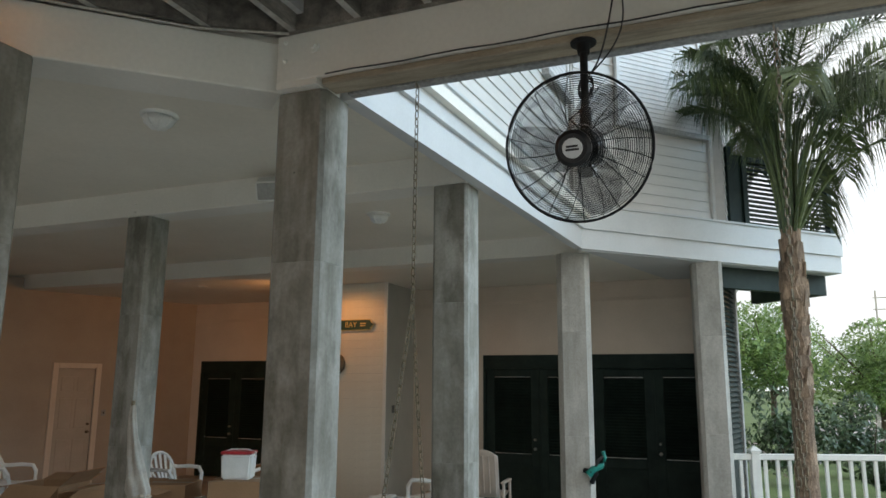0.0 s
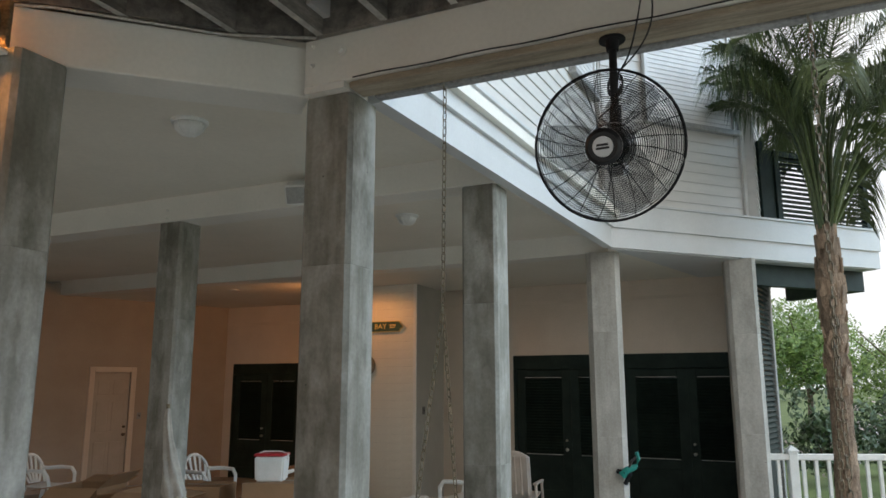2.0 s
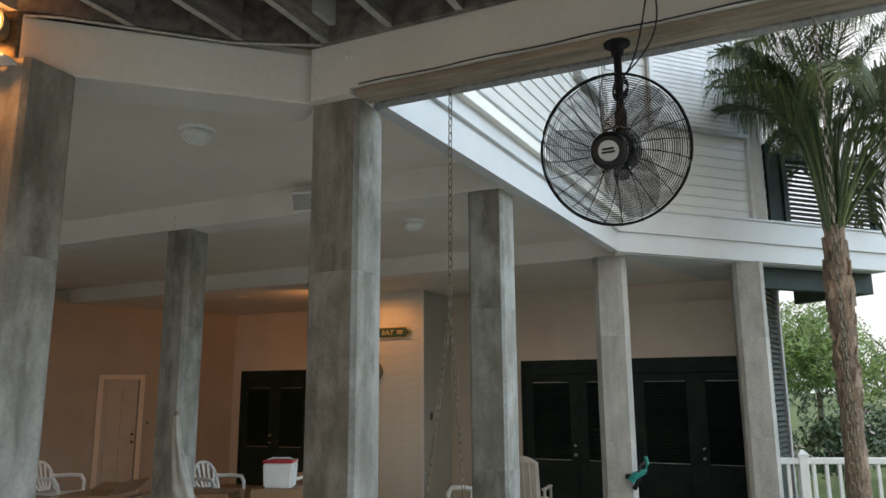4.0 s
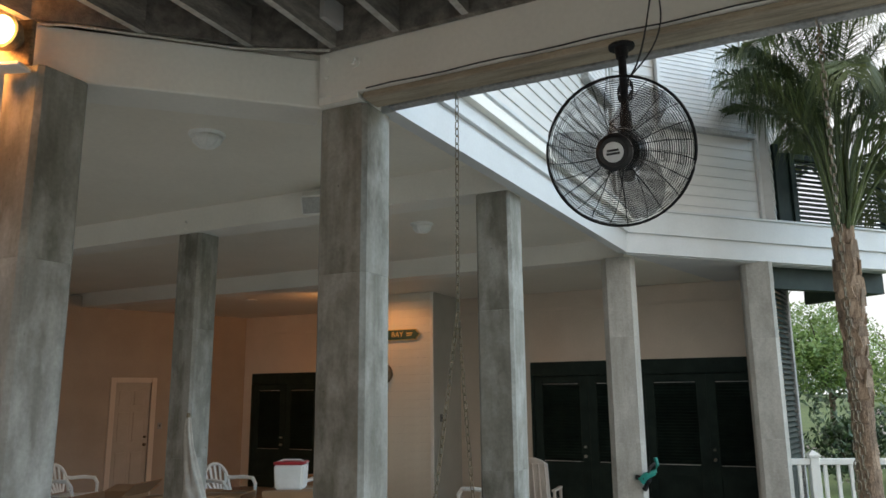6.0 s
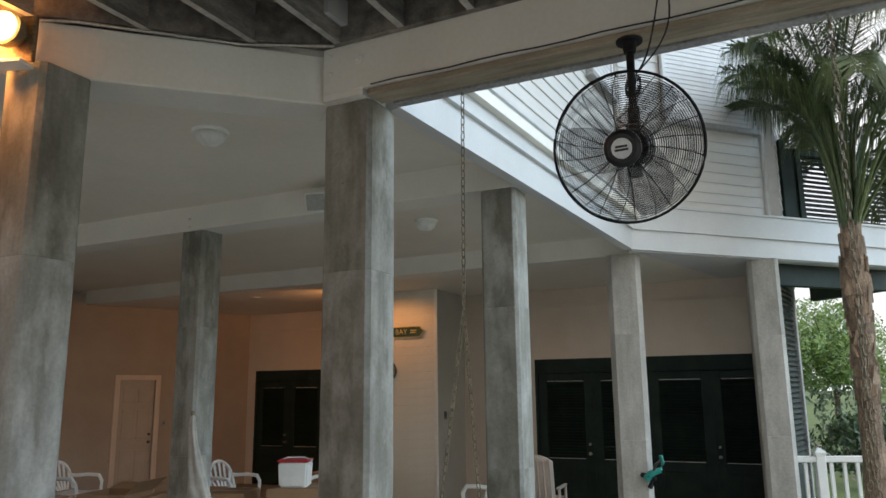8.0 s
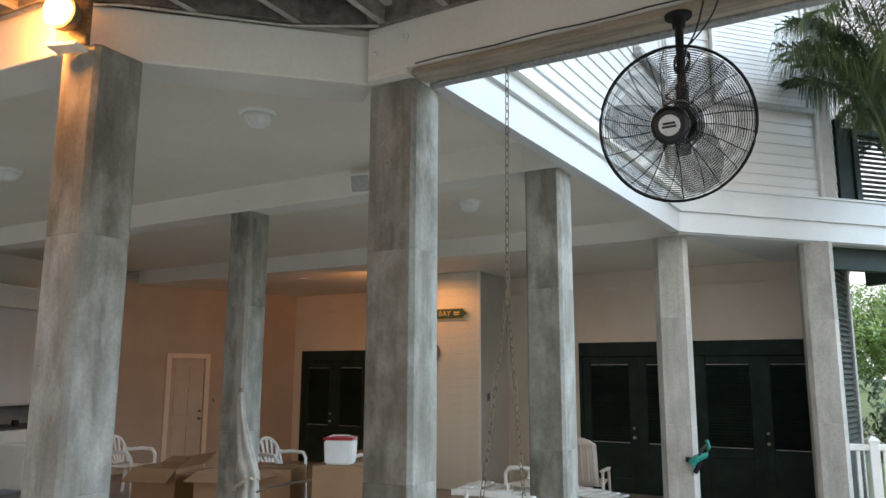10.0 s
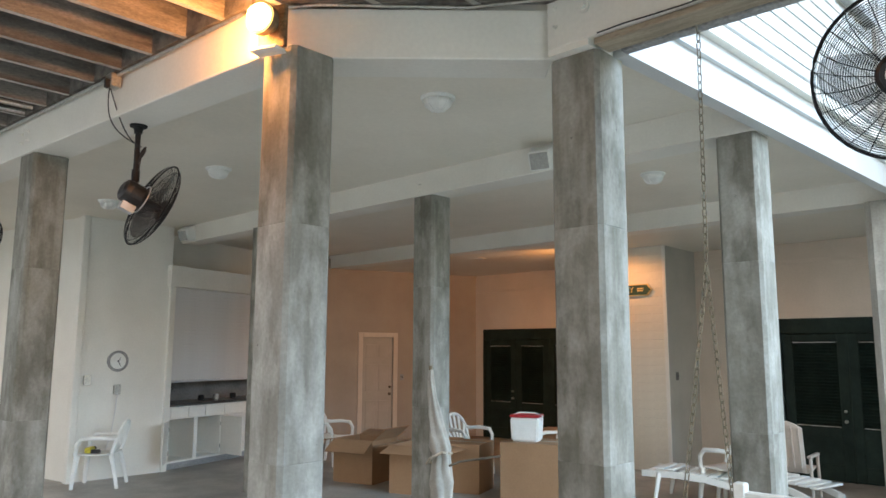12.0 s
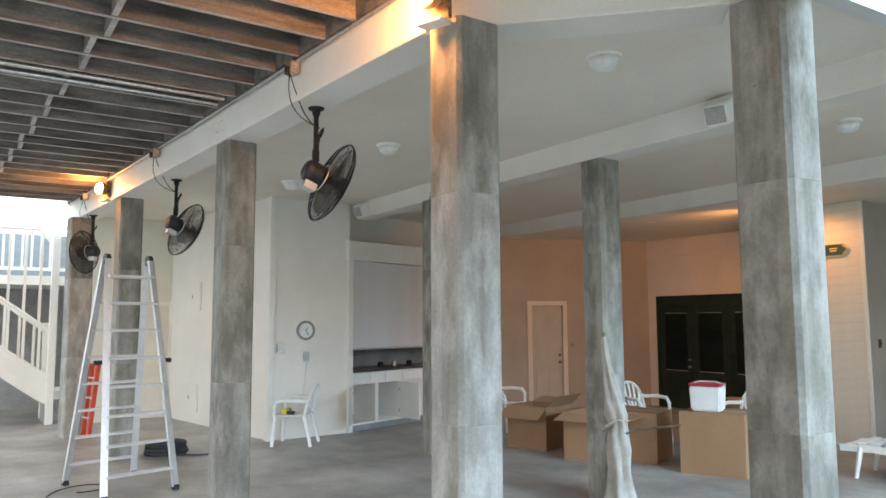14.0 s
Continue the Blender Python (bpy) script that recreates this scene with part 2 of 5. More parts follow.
def thing(name, m, label, category, group="", kind=""):
    ob = new(name)
    ob.matrix_basis = m
    ob.empty_display_size = 0.1
    return tagged(ob, label, category, group, kind)


def box(bm, x0, x1, y0, y1, z0, z1, m=None, bevel=0.0):
    v = [bm.verts.new(p) for p in ((x0, y0, z0), (x1, y0, z0), (x1, y1, z0), (x0, y1, z0), (x0, y0, z1), (x1, y0, z1), (x1, y1, z1), (x0, y1, z1))]
    fs = [bm.faces.new([v[i] for i in q]) for q in ((3, 2, 1, 0), (4, 5, 6, 7), (0, 1, 5, 4), (1, 2, 6, 5), (2, 3, 7, 6), (3, 0, 4, 7))]
    if bevel:
        es = list({e for f in fs for e in f.edges})
        got = bmesh.ops.bevel(bm, geom=es, offset=bevel, segments=1, affect="EDGES")
        v = list({q for f in got["faces"] for q in f.verts} | {q for q in v if q.is_valid})
    if m is not None:
        bmesh.ops.transform(bm, matrix=m, verts=[q for q in v if q.is_valid])
    return bm


def block(x0, x1, y0, y1, z0, z1, bevel=0.0):
    return box(bmesh.new(), x0, x1, y0, y1, z0, z1, None, bevel)


def tube(bm, pts, r, sides=8, closed=False, r1=None):
    """A round bar along pts; r may taper to r1."""
    pts = [Vector(p) for p in pts]
    n = len(pts)
    rings = []
    up = Vector((0, 0, 1))
    for i, p in enumerate(pts):
        a = pts[(i - 1) % n] if (i or closed) else p
        b = pts[(i + 1) % n] if (i < n - 1 or closed) else p
        d = (b - a).normalized()
        ref = up if abs(d.dot(up)) < 0.95 else Vector((1, 0, 0))
        s = d.cross(ref).normalized()
        t = s.cross(d)
        rr = r if r1 is None else r + (r1 - r) * i / max(1, n - 1)
        rings.append([bm.verts.new(p + rr * (s * math.cos(2 * math.pi * k / sides) + t * math.sin(2 * math.pi * k / sides))) for k in range(sides)])
    for i in range(n if closed else n - 1):
        a, b = rings[i], rings[(i + 1) % n]
        for k in range(sides):
            bm.faces.new((a[k], a[(k + 1) % sides], b[(k + 1) % sides], b[k]))
    if not closed:
        bm.faces.new(rings[0][::-1])
        bm.faces.new(rings[-1])
    return bm


def rod(a, b, r, sides=8, r1=None):
    return tube(bmesh.new(), [a, b], r, sides, r1=r1)


def lathe(bm, profile, sides=24, m=None):
    """A body turned round z from (radius, height) pairs."""
    rings = []
    for r, z in profile:
        rings.append([bm.verts.new((r * math.cos(2 * math.pi * k / sides), r * math.sin(2 * math.pi * k / sides), z)) for k in range(sides)])
    for a, b in zip(rings, rings[1:]):
        for k in range(sides):
            bm.faces.new((a[k], a[(k + 1) % sides], b[(k + 1) % sides], b[k]))
    bm.faces.new(rings[0][::-1])
    bm.faces.new(rings[-1])
    if m is not None:
        bmesh.ops.transform(bm, matrix=m, verts=[v for ring in rings for v in ring])
    return bm


def prism(bm, outline, z0, z1):
    """An upright body over an outline of (x, y)."""
    a = [bm.verts.new((x, y, z0)) for x, y in outline]
    b = [bm.verts.new((x, y, z1)) for x, y in outline]
    bm.faces.new(a[::-1])
    bm.faces.new(b)
    for i in range(len(a)):
        j = (i + 1) % len(a)
        bm.faces.new((a[i], a[j], b[j], b[i]))
    return bm


def along(a, b):
    """A frame at a whose x axis runs level to b and whose y axis lies to its left; and the distance."""
    d = Vector((b[0] - a[0], b[1] - a[1], 0))
    return Matrix.Translation((a[0], a[1], 0)) @ Matrix.Rotation(math.atan2(d.y, d.x), 4, "Z"), d.length


def structure(name, bm, mat, m=None, label="", category=""):
    ob = part(name, bm, mat, None, label, at=m)
    return tagged(ob, label, category, kind="structure")

# ---- the setting ----
H = 3.4        # underside of the beams
HC = 3.65      # ceilings between the beams
DECK = 3.70    # underside of the joists


def wall(name, a, b, z0, z1, mat, thick=0.15, holes=(), label="", category="wall"):
    """A wall whose face runs from a to b, its thickness to the left of that way; holes: (s0, s1, z0, z1)."""
    m, length = along(a, b)
    bm = bmesh.new()
    xs = sorted({0, length, *[h[0] for h in holes], *[h[1] for h in holes]})
    for s0, s1 in zip(xs, xs[1:]):
        mid = (s0 + s1) / 2
        cuts = sorted((h[2], h[3]) for h in holes if h[0] < mid < h[1])
        z = z0
        for c0, c1 in cuts:
            if c0 > z + 0.001:
                box(bm, s0, s1, 0, thick, z, c0)
            z = c1
        if z < z1:
            box(bm, s0, s1, 0, thick, z, z1)
    bmesh.ops.remove_doubles(bm, verts=bm.verts, dist=0.0005)
    return structure(name, bm, mat, m, label, category)


def beam(name, a, b, z0, z1, mat, thick, label):
    m, length = along(a, b)
    return structure(name, block(0, length, 0, thick, z0, z1, 0.006), mat, m, label, "beam")


# ground and floor
gbm = bmesh.new()
bmesh.ops.create_grid(gbm, x_segments=60, y_segments=60, size=400)
for v in gbm.verts:
    v.co.z = -0.12 + 0.05 * noise.noise(v.co * 0.05)
structure("ground", gbm, GRASS, label="green lawn reaching to the distance", category="lawn")
structure("floor", block(-22, 2.6, -7, 12.2, -0.35, 0.0), FLOOR, label="grey trowelled concrete floor slab", category="floor")

# row A with its corner at 45 degrees, and the beam that bears the fan and the swing
A1, A2 = (-3.50, 2.10), (-13.60, 1.46)
beam("beam_row_a", A2, A1, H, DECK, WHITE, 0.30, "white painted boxed beam on concrete columns")
beam("beam_corner", (-3.492, 2.095), (-2.30, 3.24), H + 0.003, DECK - 0.003, WHITE, 0.29, "white boxed beam turning the corner at an angle")
beam("beam_fan", (-2.30, 3.19), (1.9, 3.19), H + 0.04, DECK + 0.06, WHITE, 0.26, "white painted beam bearing the swing and fan")
structure("beam_fan_end", block(-2.298, -2.04, 3.192, 3.44, H + 0.002, H + 0.038), WHITE, label="white painted packing under the end of the beam", category="beam")
structure("trim_board", block(-2.02, 1.9, 3.21, 3.365, H, H + 0.037, 0.006), BOARD, label="weathered bare board under the white beam", category="board")
sag = [(-1.98 + 3.8 * i / 24, 3.183, H + 0.043 + 0.004 * math.sin(i * 1.7)) for i in range(25)]
structure("trim_cable", tube(bmesh.new(), sag, 0.004, 6), RUBBER, label="thin black cable along the top of the bare board", category="cable")
structure("trim_flashing", block(-1.95, 1.9, 3.372, 3.437, H - 0.008, H + 0.036, 0.004), GREY_TRIM, label="grey metal strip along the board", category="trim")
beam("beam_row_b", (-10.6, 5.30), (-1.965, 5.30), H, HC + 0.05, WHITE, 0.30, "white painted beam over the middle columns")
beam("beam_row_c", (-13.0, 8.98), (-1.62, 8.815), H, HC + 0.05, WHITE, 0.30, "white painted beam over the back columns")

cbm = bmesh.new()
prism(cbm, [(-14.6, 1.66), (-3.45, 2.36), (-2.1, 3.43), (-1.95, 5.45), (-14.6, 5.45)], HC, HC + 0.1)
structure("ceiling_front", cbm, CEILING, label="smooth white painted ceiling of the front bay", category="ceiling")
cbm = bmesh.new()
prism(cbm, [(-12.6, 5.45), (-1.95, 5.45), (-1.75, 8.95), (-13.2, 8.95)], HC, HC + 0.1)
structure("ceiling_middle", cbm, CEILING, label="smooth white painted ceiling of the middle bay", category="ceiling")
cbm = bmesh.new()
prism(cbm, [(-13.6, 9.13), (-13.6, 13), (0.9, 13), (1.25, 11.6), (-1.75, 8.53), (-1.85, 9.0)], H + 0.004, H + 0.09)
structure("ceiling_back", cbm, CEILING, label="painted soffit over the back walkway", category="ceiling")

# walls of the back
wall("wall_left_doors", (-10.46, 12.05), (-6.45, 12.05), 0, H, BUFF, holes=[(0.20, 3.55, 0, 2.24)], label="buff painted wall round the dark double doors")
structure("trim_frieze_left", block(-10.44, -6.52, 12.022, 12.048, 3.02, 3.07), BUFF, label="narrow frieze trim over the dark doors", category="trim")
sbm = block(-6.5, -5.2, 10.315, 12.4, 0, H)
sign_wall = structure("wall_sign", sbm, GREIGE, label="grey-green return wall of the clapboard corner", category="wall")
wall("wall_right_doors", (-5.2, 11.4), (-0.12, 11.4), 0, H, BUFF, holes=[(1.24, 4.84, 0, 2.28)], label="buff painted wall over the dark double doors")
structure("trim_frieze", block(-5.19, -0.13, 11.372, 11.398, 3.10, 3.15), BUFF, label="narrow buff frieze trim on the wall", category="trim")
DW0, DW1 = (-12.35, 7.0), (-10.46, 12.05)
dwm, dwl = along(DW0, DW1)
wall("wall_panel_door", DW0, DW1, 0, H + 0.2, TAN, holes=[(2.80, 3.46, 0, 2.05)], label="tan painted wall with a panel door")
CW0, CW1 = (-10.69, 3.92), (-10.70, 5.22)
wall("wall_clock", CW0, CW1, 0, HC, WHITE, label="plain white wall with a round clock")
KW1 = (-11.98, 9.6)
km, kl = along(CW1, KW1)
wall("wall_kitchen_back", tuple((km @ Vector((0, 0.66, 0))).xy), tuple((km @ Vector((kl, 0.66, 0))).xy), 0, HC, WHITE, label="white back wall of the kitchen niche")
structure("wall_kitchen_soffit", block(-0.06, 2.6, -0.06, 0.50, 2.74, 3.06, 0.004), WHITE, km, "white boxed soffit over the kitchen shutter", "soffit")
structure("trim_kitchen_post", block(-0.03, 0.07, -0.03, 0.62, 0, 2.74), WHITE, km, "white corner board at the kitchen niche", "trim")
structure("wall_kitchen_end", block(2.55, 2.7, 0.0, 0.62, 0, HC - 0.004), WHITE, km, "white end wall of the kitchen niche", "wall")
# the bright wall and the recess with a far door
wall("wall_bright", (-14.4, 3.335), (-10.692, 3.922), 0, HC, WHITE, label="white wall turned towards the open side")
structure("trim_wall_corner", block(-0.06, 0.06, -0.05, 0.05, 0, HC, 0.01), WHITE, pose(-10.685, 3.905, 0, 0, 0, 4), "white corner board of the wall", "trim")
wall("wall_far_end", (-14.35, 1.9), (-14.35, 3.5), 0, HC, CREAM, holes=[(0.60, 1.40, 0, 2.05)], label="cream wall with a far door")
wall("wall_far_side", (-21, 4.2), (-14.5, 4.2), 0, 5.5, WHITE, label="white house wall beyond the stair")

# upper storey
F0, F1, F2 = (-1.95, 3.46), (-1.70, 8.49), (1.36, 11.70)


def fascia(name, a, b):
    m, length = along(a, b)
    bm = bmesh.new()
    box(bm, 0, length, 0, 0.10, H, H + 0.24)
    box(bm, 0, length, -0.035, 0.10, H + 0.24, H + 0.52)
    box(bm, 0, length, -0.06, 0.12, H + 0.52, H + 0.545)
    return structure(name, bm, FASCIA, m, "white stepped fascia boards round the upper floor", "fascia")


fascia("trim_fascia_side", F0, F1)
fascia("trim_fascia_angle", F1, F2)
structure("trim_soffit_angle", prism(bmesh.new(), [(-1.72, 8.55), (1.30, 11.70), (0.2, 12.6), (-0.4, 11.45), (-1.0, 11.45)], H - 0.012, H), FASCIA, label="white soffit under the upper floor", category="soffit")
fm, fl = along(F1, F2)
structure("wall_upper_angle", block(0.0, 2.27, 0.14, 0.30, H + 0.4, 8.5), SIDING, fm, "upper storey wall under the clapboards", "wall")
structure("trim_upper_corner", block(2.17, 2.28, 0.085, 0.14, H + 0.546, 8.5, 0.006), SIDING, fm, "white corner board of the upper storey", "trim")
um, ul = along(F0, F1)
structure("wall_upper_side", block(-0.5, ul + 0.05, 0.14, 0.30, H + 0.4, 8.5), SIDING, um, "upper storey wall under the clapboards", "wall")
wall("wall_upper_return", (-0.125, 10.15), (0.01, 12.3), H + 0.4, 8.5, SIDING, thick=0.12, label="upper storey return wall under clapboards")
structure("floor_upper", prism(bmesh.new(), [(-13.5, 1.8), (-3.45, 2.45), (-2.2, 3.55), (-1.85, 3.6), (-1.6, 8.55), (1.25, 11.6), (0.2, 12.7), (-13.5, 12.7)], HC + 0.11, HC + 0.2), WHITE, label="floor of the storey above", category="floor")

for nm, a, b in (("wall_upper_front", (-13.6, 1.80), (-3.40, 2.44)), ("wall_upper_corner", (-3.398, 2.442), (-2.26, 3.56)), ("wall_upper_end", (-2.258, 3.562), (-1.86, 3.562))):
    wall(nm, a, b, DECK + 0.002, 8.5, SIDING, label="upper storey wall over the front beams")
structure("roof", block(-13.6, 1.0, 1.9, 12.8, 8.5, 8.7), GREY_TRIM, label="plain roof over the upper storey", category="roof")

# the deck overhead: boards and joists
# unseen wall behind the camera, added to keep sky light off the column fronts
wall("shading_wall_behind", (4.6, -1.32), (-1.2, -1.32), 0, DECK + 0.24, WHITE, label="unseen plain white wall added under the deck to block skylight")
structure("deck_boards", block(-13.2, 4.6, -1.25, 3.19, DECK + 0.243, DECK + 0.28), JOIST, label="dark weathered deck boards seen from below", category="deck")
for nm, a, b in (("ledger_front", (-13.5, 1.455), (-3.5, 2.088)), ("ledger_corner", (-3.498, 2.084), (-2.29, 3.178)), ("ledger_fan", (-2.286, 3.176), (1.9, 3.176))):
    m_, l_ = along(a, b)
    structure(nm, block(0, l_, -0.038, 0.0, DECK + 0.004, DECK + 0.24), JOIST, m_, "rough wooden ledger board behind the joists", "board")

# ---- columns ----
def column(x, y, w, d, turn, label, top=H, chamfer=0.024, mat=None):
    """A column cast in three lifts of 1.22 m, with soft arrises and slight unevenness."""
    col = thing("concrete_column", pose(x, y, 0, 0, 0, turn), label, "column", "columns under the house")
    rng = random.Random(int(abs(x * 131 + y * 977)))
    jx, jy = rng.uniform(-0.003, 0.003), rng.uniform(-0.003, 0.003)
    for z0, z1 in ((0, 1.22), (1.22, 2.44), (2.44, top)):
        bm = bmesh.new()
        rings = []
        for z, s in ((z0, 0.002), (z0 + 0.003, 0), ((z0 + z1) / 2, rng.uniform(-0.001, 0.001)), (z1 - 0.003, 0), (z1, 0.002)):
            a, b, c = w / 2 - s, d / 2 - s, chamfer
            pts = [(a - c, -b), (a, -b + c), (a, b - c), (a - c, b), (-a + c, b), (-a, b - c), (-a, -b + c), (-a + c, -b)]
            rings.append([bm.verts.new((p[0] + jx, p[1] + jy, z)) for p in pts])
        for r0, r1 in zip(rings, rings[1:]):
            for k in range(8):
                bm.faces.new((r0[k], r0[(k + 1) % 8], r1[(k + 1) % 8], r1[k]))
        bm.faces.new(rings[-1])
        bm.faces.new(rings[0][::-1])
        part("cast_lift", bm, CONCRETE if mat is DAYLIT_LIMED_CONCRETE and z0 > 2 else mat or CONCRETE, col)
    return col


W, D = 0.300, 0.284
COLS = {"c1": (-3.468, 2.123), "c0": (-6.834, 1.92), "c2": (-2.31, 3.257), "c3": (-2.254, 5.327), "cL": (-5.541, 5.324),
        "cM": (-10.644, 1.712), "cN": (-13.08, 1.40), "cB": (-8.531, 5.25)}
for key, (x, y) in COLS.items():
    ww, dd = (0.38, 0.34) if key == "cN" else (W, D)
    lit = {"c1": "limed concrete column, daylight in its paler colour, lit orange by a floodlight", "cM": "grey concrete column under a second floodlight"}.get(key, "streaked grey concrete column with form lines")
    cast = DAYLIT_LIMED_CONCRETE if key in ("c1", "cN") else CONCRETE
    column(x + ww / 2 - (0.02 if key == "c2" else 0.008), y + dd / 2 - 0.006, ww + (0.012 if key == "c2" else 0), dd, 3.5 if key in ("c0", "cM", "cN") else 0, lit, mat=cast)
column(-1.915, 8.95, 0.40, 0.40, 12, "pale concrete column with rounded edges", chamfer=0.06, mat=PALE_CONCRETE)
column(-0.41, 10.12, 0.37, 0.37, 10, "pale concrete column with rounded edges", chamfer=0.05, mat=PALE_CONCRETE)

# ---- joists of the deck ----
def edge_lit(ob):
    """Gives the lower faces of a joist a paler colour that stands in for floor bounce."""
    ob.data.materials.append(BOUNCE_LIT_EDGE)
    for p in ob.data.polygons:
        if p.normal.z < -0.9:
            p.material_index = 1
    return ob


for i in range(35):
    x = -13.1 + 0.405 * i
    edge = 1.47 + 0.0634 * (x + 13.6) if x < -3.5 else min(3.18, 2.10 + 0.96 * (x + 3.5))
    bm = block(-0.02, 0.02, -1.25, edge - 0.05, DECK, DECK + 0.24)
    edge_lit(tagged(part("joist", bm, JOIST, at=pose(x, 0, 0)), "rough sawn wooden deck joist", "joist", "joists of the deck"))
rim_ = structure("deck_edge", block(-13.2, 4.6, -1.30, -1.26, DECK, DECK + 0.28), JOIST, label="rim board of the deck", category="board")
# solid blocking between the joists, set alternately to either side of its line
for i in range(34):
    x = -13.1 + 0.405 * i
    y = 0.744 + 0.0634 * (x + 4.76) + (0.022 if i % 2 else -0.022)
    bl = block(x + 0.021, x + 0.384, y - 0.02, y + 0.02, DECK + 0.006, DECK + 0.238)
    edge_lit(tagged(part("joist_block", bl, JOIST), "short wooden block between two deck joists", "blocking", "joist blocking"))
for x in (-6.26, -6.44):
    structure("conduit_overhead", rod((x, -1.2, DECK - 0.021), (x, 1.80, DECK - 0.021), 0.02, 8), STEEL, label="pale metal conduit along the deck joists", category="conduit")

# ---- doors ----
def louvred_leaf(door, x0, x1, z1, knob_right, knobs=True):
    """One leaf: stiles, rails, a louvred field over a solid panel, knob and deadbolt."""
    y0, y1 = 0.02, 0.06
    leaf = part("leaf", block(x0, x1, y0 + 0.012, y1, 0.01, 0.74), DARKGREEN, door)
    for a, b, c, d, nm in ((x0, x0 + 0.13, 0.01, z1, "stile"), (x1 - 0.13, x1, 0.01, z1, "stile"), (x0 + 0.13, x1 - 0.13, z1 - 0.11, z1, "rail"), (x0 + 0.13, x1 - 0.13, 0.60, 0.745, "rail"), (x0 + 0.13, x1 - 0.13, 0.01, 0.22, "rail")):
        part(nm, block(a, b, y0, y1 - 0.005, c, d, 0.004), DARKGREEN, leaf)
    n = 26
    for i in range(n):
        z = 0.765 + (z1 - 0.14 - 0.765) * (i + 0.5) / n
        bm = box(bmesh.new(), x0 + 0.13, x1 - 0.13, -0.022, 0.022, -0.004, 0.004, Matrix.Translation((0, 0.04, z)) @ Matrix.Rotation(radians(-48), 4, "X"))
        part("slat", bm, DARKGREEN, leaf)
    for z in (0.747, z1 - 0.122):
        part("light_gap", block(x0 + 0.14, x1 - 0.14, 0.022, 0.03, z, z + 0.006), SHUTTER, leaf, "pale strip of daylight at the louvres")
    kx = x1 - 0.06 if knob_right else x0 + 0.06
    for z, r in ((0.83, 0.024), (0.97, 0.019)) if knobs else ():
        bm = bmesh.new()
        lathe(bm, [(r * 0.9, 0), (r, 0.01), (r * 0.6, 0.03), (r, 0.045), (r * 0.7, 0.06)], 12, Matrix.Translation((kx, y0, z)) @ Matrix.Rotation(radians(90), 4, "X"))
        part("knob", bm, STEEL, leaf, "satin metal knob", True)


def double_doors(name, m, width, leaves, top, label):
    door = thing(name, m, label, "door", kind="structure")
    zl = top - 0.23
    part("header", block(0, width, 0.005, 0.07, zl + 0.012, top), DARKGREEN, door)
    for x in (0, width - 0.05):
        part("jamb", block(x, x + 0.05, 0.0, 0.07, 0, zl + 0.01), DARKGREEN, door)
    w = (width - 0.10) / leaves
    for i in range(leaves):
        x = 0.05 + w * i
        louvred_leaf(door, x + 0.006, x + w - 0.006, zl, i % 2 == 0, i in (0, 3))
        if i:
            part("astragal", block(x - 0.012, x + 0.012, 0.008, 0.05, 0.0, zl + 0.01), DARKGREEN, door)
    part("backing", block(0, width, 0.075, 0.09, 0, top), DARKGREEN, door)
    return door


double_doors("door_1", pose(-3.96, 11.4, 0), 3.60, 4, 2.28, "dark green louvred double doors, closed")
double_doors("door_2", pose(-10.26, 12.05, 0), 3.35, 4, 2.24, "dark green louvred doors under a warm light")


def panel_door(name, m, w, h, mat, label, knob_right=True):
    door = thing(name, m, label, "door", kind="structure")
    slab = part("slab", block(0, w, 0.035, 0.075, 0.01, h), mat, door)
    for i in range(2):
        for j, (z0, z1) in enumerate(((0.18, 0.80), (0.98, 1.52), (1.64, h - 0.14))):
            x0 = w * (0.13 + 0.42 * i)
            part("panel", block(x0, x0 + w * 0.32, 0.026, 0.036, z0, z1, 0.008), mat, slab)
    for a, b, c, d in ((-0.095, 0.0, 0, h + 0.095), (w, w + 0.095, 0, h + 0.095), (0.0, w, h, h + 0.095)):
        part("casing", block(a, b, -0.028, 0.02, c, d, 0.006), BUFF if mat is PINKISH else WHITE, door)
    kx = w - 0.06 if knob_right else 0.06
    for z, r in ((0.92, 0.028), (1.06, 0.022)):
        bm = bmesh.new()
        lathe(bm, [(r, 0), (r, 0.008), (r * 0.5, 0.025), (r, 0.04), (r * 0.7, 0.058)], 12, Matrix.Translation((kx, 0.035, z)) @ Matrix.Rotation(radians(90), 4, "X"))
        part("knob", bm, BRONZE, slab, "dull brass knob", True)
    return door


panel_door("door_3", dwm @ pose(2.80, 0, 0), 0.66, 2.05, PINKISH, "off-white panelled door in a white casing, closed")
panel_door("door_4", along((-14.35, 1.9), (-14.35, 3.5))[0] @ pose(0.60, 0, 0), 0.80, 2.05, CREAM, "cream panelled door at the far end, closed")

# clapboards of the lamp-lit wall corner
face = bmesh.new()
box(face, -0.64, 0.64, -0.011, 0.0, 0, 0.006)
for v in face.verts:
    if v.co.z > 0.003:
        v.co.z = 0.128
        v.co.y = -0.004 if v.co.y < -0.001 else 0.0
lap = bpy.data.meshes.new("clapboard")
bmesh.ops.recalc_face_normals(face, faces=face.faces)
face.to_mesh(lap)
face.free()
lap.materials.append(CREAM)
for i in range(26):
    ob = new("clapboard", lap)
    ob.parent = sign_wall
    ob.matrix_basis = pose(-5.86, 10.314, 0.02 + 0.13 * i)
structure("trim_sign_corner", block(-5.22, -5.165, 10.29, 10.312, 0, H - 0.003, 0.004), WHITE, label="white corner board beside the clapboards", category="trim")

# ---- pedestal-type wall fans hung from the beams ----
R = 0.325


